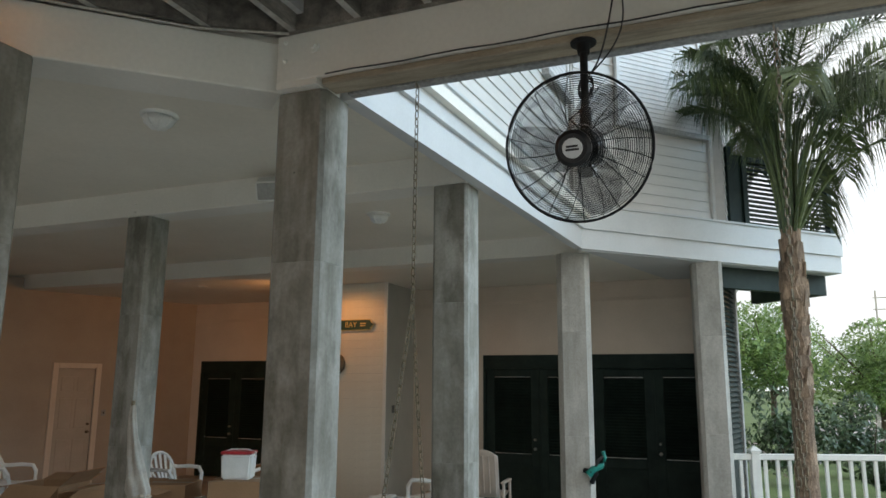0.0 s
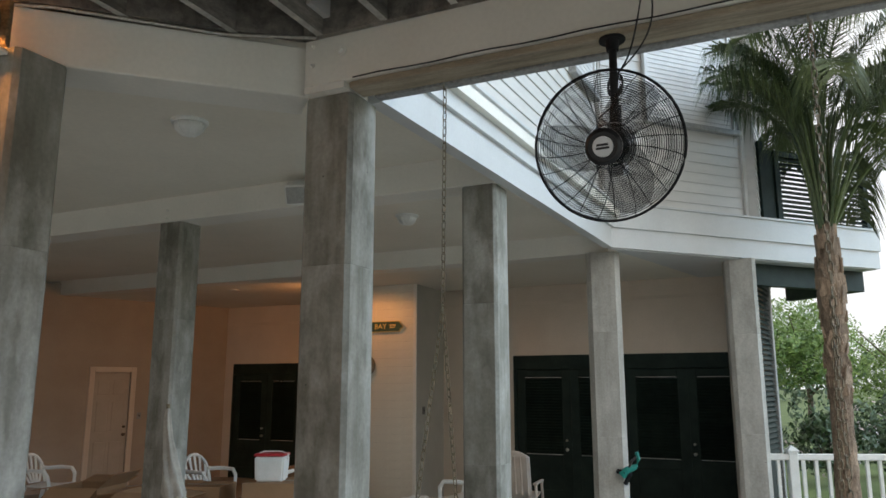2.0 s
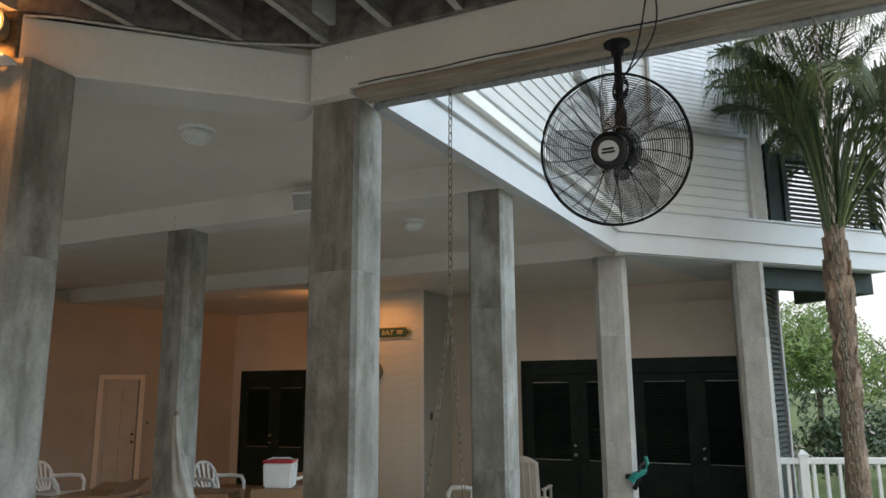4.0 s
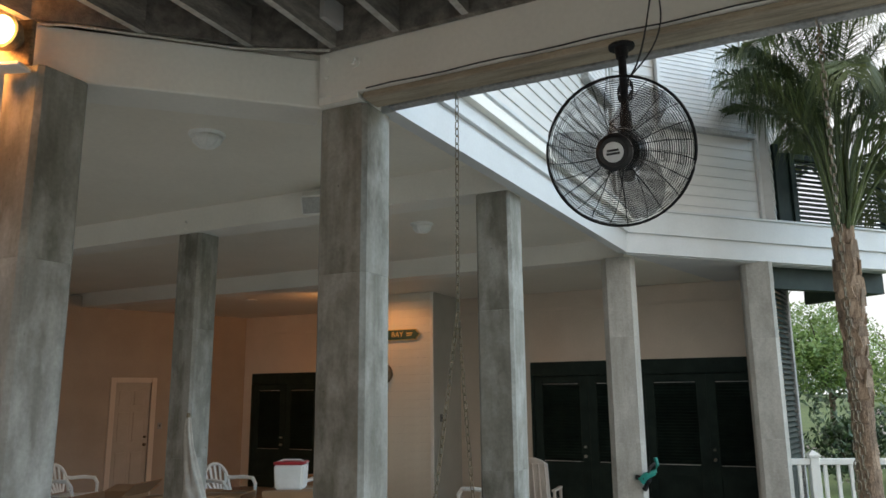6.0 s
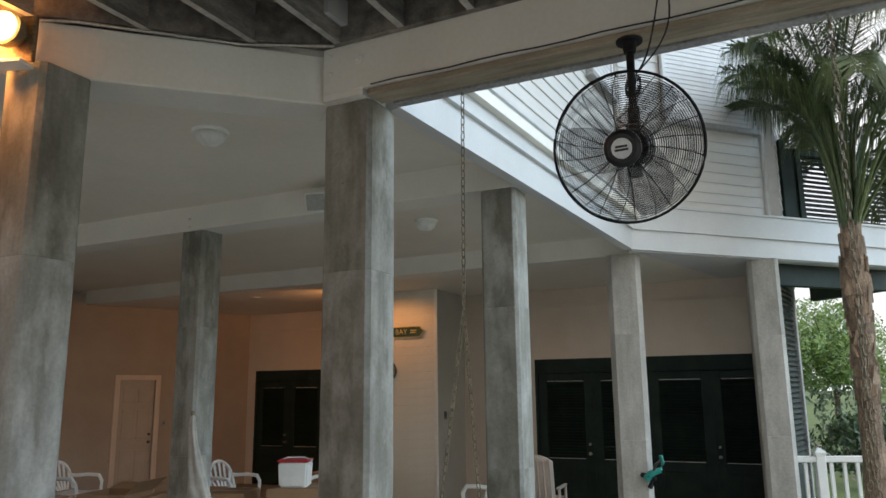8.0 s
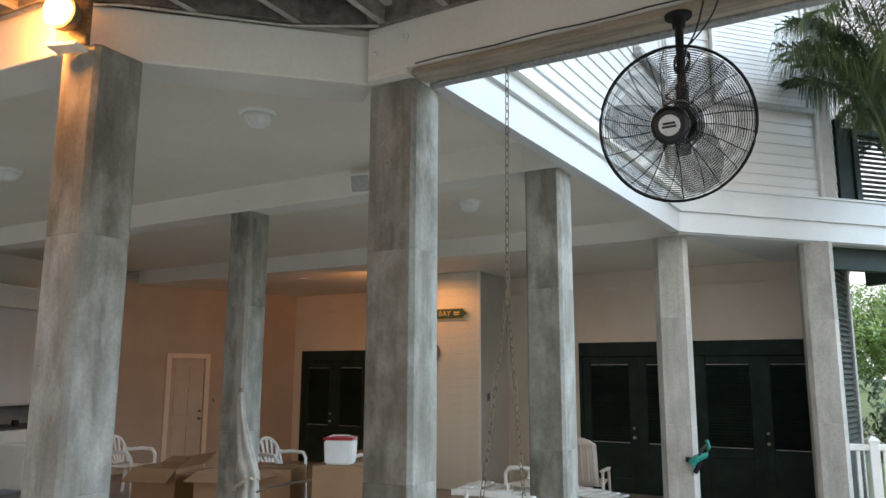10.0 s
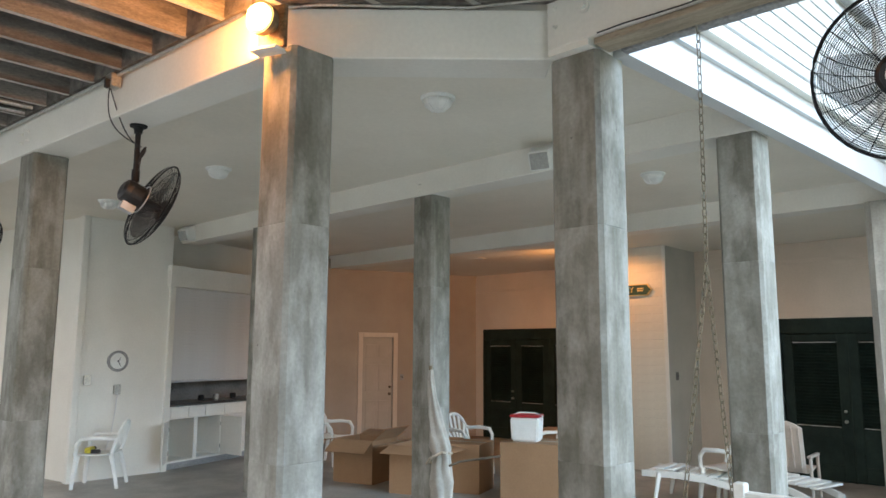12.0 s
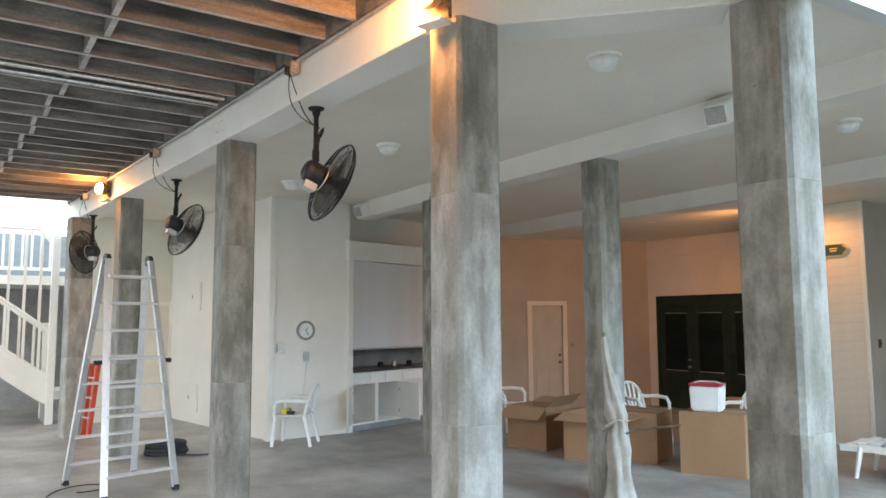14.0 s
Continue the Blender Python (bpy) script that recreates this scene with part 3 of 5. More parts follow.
def fan_meshes():
    out = {}
    for side in (1, -1):
        depth = 0.085 if side > 0 else 0.075
        for i in range(26):
            rings = bmesh.new()
            r = 0.085 + (R - 0.085) * (i + 0.5) / 26
            y = -side * depth * math.sqrt(max(0, 1 - (r / R) ** 2.4))
            tube(rings, [(r * math.cos(a), y, r * math.sin(a)) for a in [2 * math.pi * k / 40 for k in range(40)]], 0.0014, 3, True)
            out["cage_ring", side, i] = (rings, BLACK)
        spokes = bmesh.new()
        pts = []
        for i in range(8):
            r = 0.06 + (R - 0.06) * i / 7
            y = -side * depth * math.sqrt(max(0, 1 - (r / R) ** 2.4))
            pts.append((r * math.cos(0.18 * (1 - i / 7)), y, r * math.sin(0.18 * (1 - i / 7))))
        out["cage_spoke", side, 0] = (tube(spokes, pts, 0.0021, 4), BLACK)
    rim = bmesh.new()
    tube(rim, [(R * math.cos(a), 0, R * math.sin(a)) for a in [2 * math.pi * k / 48 for k in range(48)]], 0.0065, 6, True)
    out["rim"] = (rim, BLACK)
    hub = bmesh.new()
    turn = Matrix.Rotation(radians(90), 4, "X")
    lathe(hub, [(0.080, 0.070), (0.080, 0.082), (0.064, 0.094), (0.060, 0.090)], 28, turn)
    out["hub"] = (hub, PLASTIC_BLACK)
    badge = bmesh.new()
    lathe(badge, [(0.044, 0.091), (0.044, 0.0965), (0.040, 0.098)], 24, turn)
    out["badge"] = (badge, ALU)
    bars = bmesh.new()
    for z, w in ((0.008, 0.050), (-0.006, 0.058)):
        box(bars, -w / 2, w / 2, -0.1005, -0.0975, z - 0.005, z + 0.005)
    out["badge_bars"] = (bars, PLASTIC_BLACK)
    guard = bmesh.new()
    tube(guard, [(0.105 * math.cos(a), 0.079, 0.105 * math.sin(a)) for a in [2 * math.pi * k / 32 for k in range(32)]], 0.0045, 5, True)
    out["guard_ring"] = (guard, ALU)
    motor = bmesh.new()
    lathe(motor, [(0.05, -0.24), (0.078, -0.225), (0.088, -0.19), (0.088, -0.10), (0.075, -0.075), (0.03, -0.06), (0.03, 0.06)], 24, turn)
    out["motor"] = (motor, PLASTIC_BLACK)
    blade = bmesh.new()
    n = 10
    cols = []
    for i in range(n):
        t = i / (n - 1)
        r = 0.03 + 0.285 * t
        half = 0.035 + 0.075 * math.sin(math.pi * min(1, 0.25 + 0.6 * t))
        tilt = radians(34 - 14 * t)
        row = []
        for s in (-1, -0.4, 0.2, 1):
            a = s * half / max(r, 0.09) * (0.75 if t < 0.15 else 1)
            rr = r - 0.02 * max(0, t - 0.8) * 5 * abs(s)
            row.append((rr * math.sin(a + 0.3 * t), -s * half * math.sin(tilt) + 0.006, rr * math.cos(a + 0.3 * t)))
        cols.append([[blade.verts.new(p) for p in row], [blade.verts.new((p[0], p[1] + 0.003, p[2])) for p in row]])
    for c0, c1 in zip(cols, cols[1:]):
        for k in range(3):
            blade.faces.new((c0[0][k], c0[0][k + 1], c1[0][k + 1], c1[0][k]))
            blade.faces.new((c0[1][k + 1], c0[1][k], c1[1][k], c1[1][k + 1]))
        blade.faces.new((c0[0][0], c1[0][0], c1[1][0], c0[1][0]))
        blade.faces.new((c0[0][3], c0[1][3], c1[1][3], c1[0][3]))
    for c in (cols[0], cols[-1]):
        for k in range(3):
            blade.faces.new((c[0][k], c[1][k], c[1][k + 1], c[0][k + 1]))
    out["blade"] = (blade, PLASTIC_GREY)
    made = {}
    for name, (bm, mat) in out.items():
        me = bpy.data.meshes.new(name if isinstance(name, str) else name[0])
        bmesh.ops.recalc_face_normals(bm, faces=bm.faces)
        bm.to_mesh(me)
        bm.free()
        me.materials.append(mat)
        made[name] = me
    return made


PLASTIC_GREY = material("smoky_clear_plastic", (0.10, 0.105, 0.11), (0.15, 0.155, 0.16), 0.3, 6, 60, 0.03)
PLASTIC_GREY.node_tree.nodes["Principled BSDF"].inputs["Alpha"].default_value = 0.30
FAN = fan_meshes()


def shared(name, me, parent, m, label=""):
    ob = new(name, me)
    ob.parent = parent
    ob.matrix_basis = m
    if label:
        ob["label"] = label
    return ob


def fan(x, y, z, way, label, drop=0.47, cord_to=None, ahead=0.13, spin=0):
    """A fan on a pole under (x, y, z), blowing along way."""
    f = thing("hanging_fan", pose(x, y, z), label, "fan", "fans on the beams")
    bm = bmesh.new()
    lathe(bm, [(0.06, -0.012), (0.062, -0.004), (0.062, 0.0)], 20)
    lathe(bm, [(0.028, -0.06), (0.034, -0.012)], 16)
    part("mount_plate", bm, BLACK, f, smooth=False)
    part("pole", rod((0, 0, -0.02), (0, 0, -drop + 0.02), 0.019, 12), BLACK, f)
    part("collar", rod((0, 0, -drop + 0.14), (0, 0, -drop + 0.05), 0.028, 12), BLACK, f)
    way = Vector(way).normalized()
    centre = Vector((0, 0, -drop - 0.10)) + Vector((way.x, way.y, 0)).normalized() * ahead
    head = Matrix.Translation(centre) @ (-way).to_track_quat("Y", "Z").to_matrix().to_4x4()
    back = head @ Vector((0, 0.15, 0.07))
    part("bracket", tube(bmesh.new(), [(0, 0, -drop + 0.06), (0, 0, -drop), back], 0.017, 8), BLACK, f)
    part("tilt_knob", rod((0.02, 0, -drop), (0.065, 0, -drop), 0.016, 10), PLASTIC_BLACK, f)
    for key in FAN:
        if key[0] == "cage_ring":
            shared("cage_ring", FAN[key], f, head)
        elif key[0] == "cage_spoke":
            for k in range(12):
                shared("cage_spoke", FAN[key], f, head @ Matrix.Rotation(2 * math.pi * (k + (0.5 if key[1] < 0 else 0)) / 12, 4, "Y"))
    for name in ("motor", "rim", "hub", "badge", "guard_ring"):
        shared(name, FAN[name], f, head, {"badge": "silver round badge", "guard_ring": "thin silver ring"}.get(name, ""))
    shared("badge_bars", FAN["badge_bars"], f, head)
    for k in range(3):
        shared("blade", FAN["blade"], f, head @ Matrix.Rotation(radians(120 * k + 25 + spin), 4, "Y"), "smoky grey blade")
    part("switch_box", box(bmesh.new(), -0.035, 0.035, 0.10, 0.20, -0.135, -0.08, head), ALU, f, "silver switch box")
    coil = bmesh.new()
    tube(coil, [(0.035 * math.cos(a), 0.03 + 0.03 * math.sin(a), -0.20 + 0.055 * math.sin(a) - 0.012 * a / 6.28) for a in [k * 0.5 for k in range(38)]], 0.004, 5)
    tube(coil, [(0.03, 0.02, -0.22), (-0.02, 0.03, -0.32), (-0.09, 0.05, -0.36), tuple(back + Vector((-0.05, 0, 0.06))), tuple(back)], 0.004, 5)
    part("cord", coil, RUBBER, f)
    if cord_to:
        a = Vector((0.02, 0.02, -0.16))
        b = Vector(cord_to) - Vector((x, y, z))
        sag = [a.lerp(b, t) - Vector((0, 0, 0.10 * math.sin(math.pi * t))) for t in [i / 10 for i in range(11)]]
        part("power_cord", tube(bmesh.new(), sag, 0.0045, 6), RUBBER, f)
        slack = [a.lerp(b, t) + Vector((0.10 * math.sin(math.pi * t), -0.13 * math.sin(math.pi * t), -0.10 * math.sin(math.pi * t))) for t in [i / 12 for i in range(13)]]
        part("power_cord", tube(bmesh.new(), slack, 0.004, 6), RUBBER, f)
    return f


fan(-0.60, 3.24, H, (-0.12, -3.05, -0.95), "black wire-caged fan turned to the open side", cord_to=(-0.42, 3.14, 3.66), ahead=0.17, drop=0.475)
fan(-5.21, 2.20, H, (0.05, 0.92, -0.38), "black caged fan seen from behind its motor", cord_to=(-5.09, 1.93, 3.60), spin=40)
fan(-8.74, 2.02, H, (-0.22, 0.90, -0.36), "black caged fan tilted into the bay", cord_to=(-8.53, 1.72, 3.62), spin=75)
fan(-12.35, 1.66, H, (-0.66, -0.66, -0.05), "black caged fan turned out to the yard", cord_to=(-12.2, 1.50, 3.62), spin=10)

# ---- floodlights on the beam ----
def floodlight(x, y, z, label):
    f = thing("floodlight", pose(x, y, z, 0, 0, 20), label, "floodlight", "floodlights")
    part("back_plate", block(-0.09, 0.09, 0.0, 0.03, -0.13, 0.11, 0.006), BRONZE, f, "bronze back plate")
    bm = bmesh.new()
    lathe(bm, [(0.05, 0.0), (0.085, 0.05), (0.09, 0.10)], 20, Matrix.Rotation(radians(90), 4, "X"))
    part("housing", bm, BRONZE, f)
    bm = bmesh.new()
    lathe(bm, [(0.070, 0.098), (0.074, 0.112), (0.06, 0.132), (0.03, 0.144)], 20, Matrix.Rotation(radians(90), 4, "X"))
    part("lens", bm, LENS_GLOW, f, "glowing orange-white lens", True)
    part("lower_lip", block(-0.085, 0.085, -0.07, 0.03, -0.165, -0.145, 0.004), WHITE, f, "pale lower lip")
    return f


floodlight(-3.31, 2.062, 3.525, "glowing orange floodlight over a concrete column")
floodlight(-10.80, 1.60, 3.56, "glowing orange floodlight over a far column")
lamp("flood_lamp_front", (-3.37, 1.90, 3.50), 25, WARM, 0.08)
lamp("flood_lamp_far", (-10.85, 1.38, 3.54), 15, WARM, 0.08)
lamp("soffit_lamp_bulb", (-6.17, 9.62, 3.20), 74, AMBER, 0.07, aim=(-11.0, 10.6, 1.2), cone=96)
lamp("sign_lamp_bulb", (-6.05, 9.55, 3.24), 30, AMBER, 0.06, aim=(-5.75, 10.3, 1.9), cone=130)

# the wall lamp above the sign, and the round fixture below it
wl_ = thing("soffit_lamp", pose(-6.08, 9.62, H), "small twin-headed bronze lamp under the soffit", "lamp")
part("base", rod((0, 0, -0.02), (0, 0, 0.0), 0.06, 16), BRONZE, wl_)
part("arm", rod((0, 0, -0.14), (0, 0, -0.02), 0.012, 8), BRONZE, wl_)
bm = bmesh.new()
lathe(bm, [(0.03, 0.0), (0.05, 0.05), (0.055, 0.09)], 16, Matrix.Translation((0.05, -0.02, -0.17)) @ Matrix.Rotation(radians(-75), 4, "Y"))
part("lamp_head", bm, BRONZE, wl_)
bm = bmesh.new()
lathe(bm, [(0.03, 0.0), (0.05, 0.05), (0.055, 0.09)], 16, Matrix.Translation((-0.02, -0.07, -0.13)) @ Matrix.Rotation(radians(-120), 4, "X"))
part("lamp_head", bm, BRONZE, wl_)
gong = thing("wall_bell", pose(-6.06, 10.285, 2.12), "round dark brass bell on the clapboards", "bell")
bm = bmesh.new()
lathe(bm, [(0.17, 0.0), (0.18, 0.02), (0.165, 0.05), (0.10, 0.08), (0.03, 0.09)], 28, Matrix.Rotation(radians(90), 4, "X"))
part("dome", bm, BRONZE, gong, smooth=True)
part("bracket", block(-0.02, 0.02, -0.04, 0.0, -0.30, 0.25, 0.004), BLACK, gong)

# ---- ceiling fixtures ----
def ceiling_light(x, y, z, r, label):
    c = thing("ceiling_light", pose(x, y, z), label, "ceiling light", "ceiling lights")
    bm = bmesh.new()
    lathe(bm, [(r, -0.022), (r + 0.008, -0.012), (r + 0.008, 0.0)], 32)
    part("trim_ring", bm, PLASTIC, c)
    bm = bmesh.new()
    lathe(bm, [(0.02, -0.105), (r * 0.45, -0.098), (r * 0.75, -0.07), (r * 0.9, -0.022)], 32)
    part("diffuser", bm, PLASTIC, c, "ribbed white diffuser", True)
    for k in range(8):
        a = 2 * math.pi * k / 8
        pts = [(r * q * math.cos(a), r * q * math.sin(a), zz) for q, zz in ((0.1, -0.105), (0.47, -0.099), (0.77, -0.071), (0.92, -0.024))]
        part("rib", tube(bmesh.new(), pts, 0.004, 5), PLASTIC, c)
    return c


for x, y in ((-3.68, 3.75), (-6.84, 3.76), (-9.38, 3.68)):
    ceiling_light(x, y, HC, 0.122, "white ribbed dome light on the front ceiling")
for x, y in ((-3.63, 6.99), (-7.0, 7.0)):
    ceiling_light(x, y, HC, 0.122, "white ribbed dome light on the middle ceiling")
rec = thing("recessed_light", pose(-8.36, 9.74, H + 0.004), "small recessed light in the soffit", "ceiling light")
bm = bmesh.new()
lathe(bm, [(0.07, -0.012), (0.085, -0.008), (0.09, 0.0)], 24)
part("ring", bm, PLASTIC, rec)


def speaker(x, y, z, label):
    s = thing("wall_speaker", pose(x, y - 0.02, z - 0.01, 20, 0, 14), label, "speaker", "speakers on the beam")
    bm = bmesh.new()
    box(bm, -0.13, 0.13, -0.17, 0.0, -0.11, 0.09)
    for v in bm.verts:
        if v.co.y < -0.1:
            v.co.x *= 0.78
            v.co.z = v.co.z * 0.85 - 0.02
    bmesh.ops.bevel(bm, geom=list(bm.edges), offset=0.012, segments=2, affect="EDGES")
    part("cabinet", bm, PLASTIC, s)
    part("grille", block(-0.085, 0.085, -0.176, -0.168, -0.10, 0.045, 0.004), GRILLE, s, "grey perforated grille")
    return s


speaker(-3.80, 5.30, 3.545, "white box speaker on the middle beam")
speaker(-10.30, 5.30, 3.56, "white box speaker at the beam's far end")

# bolts, conduit and junction boxes on the front beams
def bolt(x, y, z, way, r=0.022):
    b = thing("beam_bolt", pose(x, y, z), "white painted bolt head on the beam", "bolt", "bolts in the beams")
    bm = bmesh.new()
    q = Vector(way).to_track_quat("Z", "Y").to_matrix().to_4x4()
    lathe(bm, [(r, 0), (r, 0.01)], 16, q)
    lathe(bm, [(r * 0.55, 0.01), (r * 0.5, 0.026)], 6, q)
    part("washer", bm, WHITE, b)


for dx, z in ((-2.245, 3.67), (-2.245, 3.56)):
    bolt(dx, 3.188, z, (0, -1, 0), 0.014)
bolt(-2.06, 3.188, 3.615, (0, -1, 0), 0.034)
for x in (-6.75, -6.62):
    for z in (3.50, 3.58):
        bolt(x, 2.10 + 0.0634 * (x + 3.5) - 0.002, z, (0.06, -1, 0), 0.013)
for z in (3.44, 3.52):
    bolt(-5.42, 5.298, z, (0, -1, 0), 0.014)
    bolt(-8.40, 5.298, z, (0, -1, 0), 0.014)
con = thing("conduit", pose(0, 0, 0), "grey metal conduit along the top of the beam", "conduit")
bm = bmesh.new()
tube(bm, [(-13.4, 1.43, 3.672), (-10, 1.645, 3.675), (-6, 1.905, 3.672), (-3.58, 2.055, 3.675)], 0.013, 8)
part("pipe", bm, STEEL, con)
part("pipe", tube(bmesh.new(), [(-3.56, 2.06, 3.69), (-3.2, 2.30, 3.688), (-2.62, 2.88, 3.688), (-2.2, 3.15, 3.70)], 0.009, 8), STEEL, con)
for x, y, z in ((-5.09, 1.97, 3.64), (-8.53, 1.75, 3.645), (-12.1, 1.52, 3.645)):
    j = thing("junction_box", pose(x, y, z), "grey junction box with a black plug", "junction box", "junction boxes")
    part("body", block(-0.05, 0.05, -0.055, 0.02, -0.055, 0.045, 0.006), STEEL, j)
    part("plug", block(0.01, 0.045, -0.085, -0.055, -0.07, -0.01, 0.004), RUBBER, j)

# ---- the sign ----
sg = thing("sign_board", pose(-5.72, 10.28, 2.73), "dark green sign with gold edge and lettering", "sign")
half, hh = 0.34, 0.088
out_ = [(-half, -hh * 0.55), (-half + 0.05, -hh), (half - 0.07, -hh), (half - 0.05, -hh * 0.6), (half, 0), (half - 0.05, hh * 0.6), (half - 0.07, hh), (-half + 0.05, hh), (-half, hh * 0.55)]
bm = prism(bmesh.new(), out_, 0, 0.018)
part("edge", bm, GOLD, sg, "gold edge", at=pose(0, 0, 0, 90, 0, 0))
bm = prism(bmesh.new(), [(x * 0.965, y * 0.86) for x, y in out_], 0.019, 0.023)
part("board", bm, SIGN_GREEN, sg, at=pose(0, 0, 0, 90, 0, 0))


def lettering(text, size, m, mat, parent, name="lettering"):
    cu = bpy.data.curves.new(name, "FONT")
    cu.body, cu.size, cu.extrude, cu.align_x, cu.align_y = text, size, 0.002, "CENTER", "CENTER"
    tmp = bpy.data.objects.new(name, cu)
    scene.collection.objects.link(tmp)
    me = bpy.data.meshes.new_from_object(tmp.evaluated_get(bpy.context.evaluated_depsgraph_get()))
    bpy.data.objects.remove(tmp)
    me.materials.append(mat)
    return shared(name, me, parent, m)


lettering("BAY", 0.12, pose(-0.07, -0.026, 0.0, 90, 0, 0), GOLD, sg)
bm = bmesh.new()
for i, w in enumerate((0.11, 0.10)):
    box(bm, 0.095, 0.095 + w, -0.026, -0.0235, 0.012 - 0.034 * i, 0.030 - 0.034 * i)
part("small_bars", bm, GOLD, sg, "small gold bars")

# ---- porch swing on chains ----
def chain(bm, a, b, pitch=0.042, wire=0.003):
    a, b = Vector(a), Vector(b)
    n = max(1, int((b - a).length / pitch))
    d = (b - a).normalized()
    s = d.cross(Vector((0.3, 1, 0.1))).normalized()
    t = d.cross(s)
    for i in range(n):
        c = a + d * pitch * (i + 0.5)
        q = s if i % 2 else t
        pts = []
        for k in range(10):
            u = 2 * math.pi * k / 10
            pts.append(c + d * (math.cos(u) * 0.017 + (0.009 if math.cos(u) > 0 else -0.009)) + q * math.sin(u) * 0.0105)
        tube(bm, pts, wire, 4, True)
    return bm


sw = thing("porch_swing", pose(0, 0, 0), "white slatted porch swing hung on brass-coloured chains", "porch swing")
SEAT = 0.62
for hx, dx in ((-1.52, -1.40), (0.225, 0.10)):
    part("hook", tube(bmesh.new(), [(hx, 3.36, H + 0.02), (hx, 3.36, H - 0.035), (hx + 0.014, 3.36, H - 0.055), (hx + 0.014, 3.36, H - 0.03)], 0.006, 6), STEEL, sw)
    split = (hx - 0.01, 3.37, 2.20)
    part("chain", chain(bmesh.new(), (hx + 0.006, 3.36, H - 0.045), split), BRONZE, sw, "dull brass-coloured chain")
    part("chain", chain(bmesh.new(), split, (hx - 0.04, 3.06, 1.00)), BRONZE, sw, "dull brass-coloured chain")
    part("chain", chain(bmesh.new(), split, (hx - 0.05, 3.66, 0.98)), BRONZE, sw, "dull brass-coloured chain")
    part("arm_post", block(hx + 0.15, hx + 0.20, 3.16, 3.21, 0.55, 1.238, 0.006) if hx < 0 else block(hx - 0.27, hx - 0.22, 3.16, 3.21, 0.55, 1.238, 0.006), PLASTIC, sw)
    part("armrest", block(hx - 0.06, hx + 0.03, 3.02, 3.70, 0.95, 0.985, 0.006), PLASTIC, sw)
part("top_rail", block(-1.34, -0.02, 3.165, 3.205, 1.13, 1.205, 0.006), PLASTIC, sw)
part("lower_rail", block(-1.34, -0.02, 3.165, 3.205, 0.66, 0.73, 0.006), PLASTIC, sw)
for i in range(11):
    x = -1.27 + 0.115 * i
    part("back_slat", block(x, x + 0.07, 3.175, 3.195, 0.73, 1.13, 0.004), PLASTIC, sw)
for i in range(6):
    part("seat_slat", block(-1.56, 0.24, 3.20 + 0.078 * i, 3.268 + 0.078 * i, SEAT, SEAT + 0.022, 0.003), PLASTIC, sw)
for x in (-1.56, 0.19):
    part("side_frame", block(x, x + 0.05, 3.10, 3.70, SEAT - 0.07, SEAT - 0.002, 0.004), PLASTIC, sw)
    for y in (3.04, 3.62):
        part("side_post", block(x, x + 0.045, y, y + 0.045, SEAT - 0.05, 0.95, 0.004), PLASTIC, sw)


# ---- plastic chairs ----
def loft(rows, thick, bm=None):
    """A bent sheet of some thickness through rows of points."""
    bm = bm or bmesh.new()
    top = [[bm.verts.new(p) for p in r] for r in rows]
    bot = []
    for i, r in enumerate(rows):
        line = []
        for k, p in enumerate(r):
            p = Vector(p)
            u = Vector(rows[min(i + 1, len(rows) - 1)][k]) - Vector(rows[max(i - 1, 0)][k])
            v = Vector(r[min(k + 1, len(r) - 1)]) - Vector(r[max(k - 1, 0)])
            n = u.cross(v)
            line.append(bm.verts.new(p - n.normalized() * thick if n.length else p - Vector((0, 0, thick))))
        bot.append(line)
    R_, C_ = len(rows), len(rows[0])
    for i in range(R_ - 1):
        for k in range(C_ - 1):
            bm.faces.new((top[i][k], top[i][k + 1], top[i + 1][k + 1], top[i + 1][k]))
            bm.faces.new((bot[i][k + 1], bot[i][k], bot[i + 1][k], bot[i + 1][k + 1]))
        bm.faces.new((top[i][0], top[i + 1][0], bot[i + 1][0], bot[i][0]))
        bm.faces.new((top[i + 1][-1], top[i][-1], bot[i][-1], bot[i + 1][-1]))
    for k in range(C_ - 1):
        bm.faces.new((top[0][k + 1], top[0][k], bot[0][k], bot[0][k + 1]))
        bm.faces.new((top[-1][k], top[-1][k + 1], bot[-1][k + 1], bot[-1][k]))
    return bm


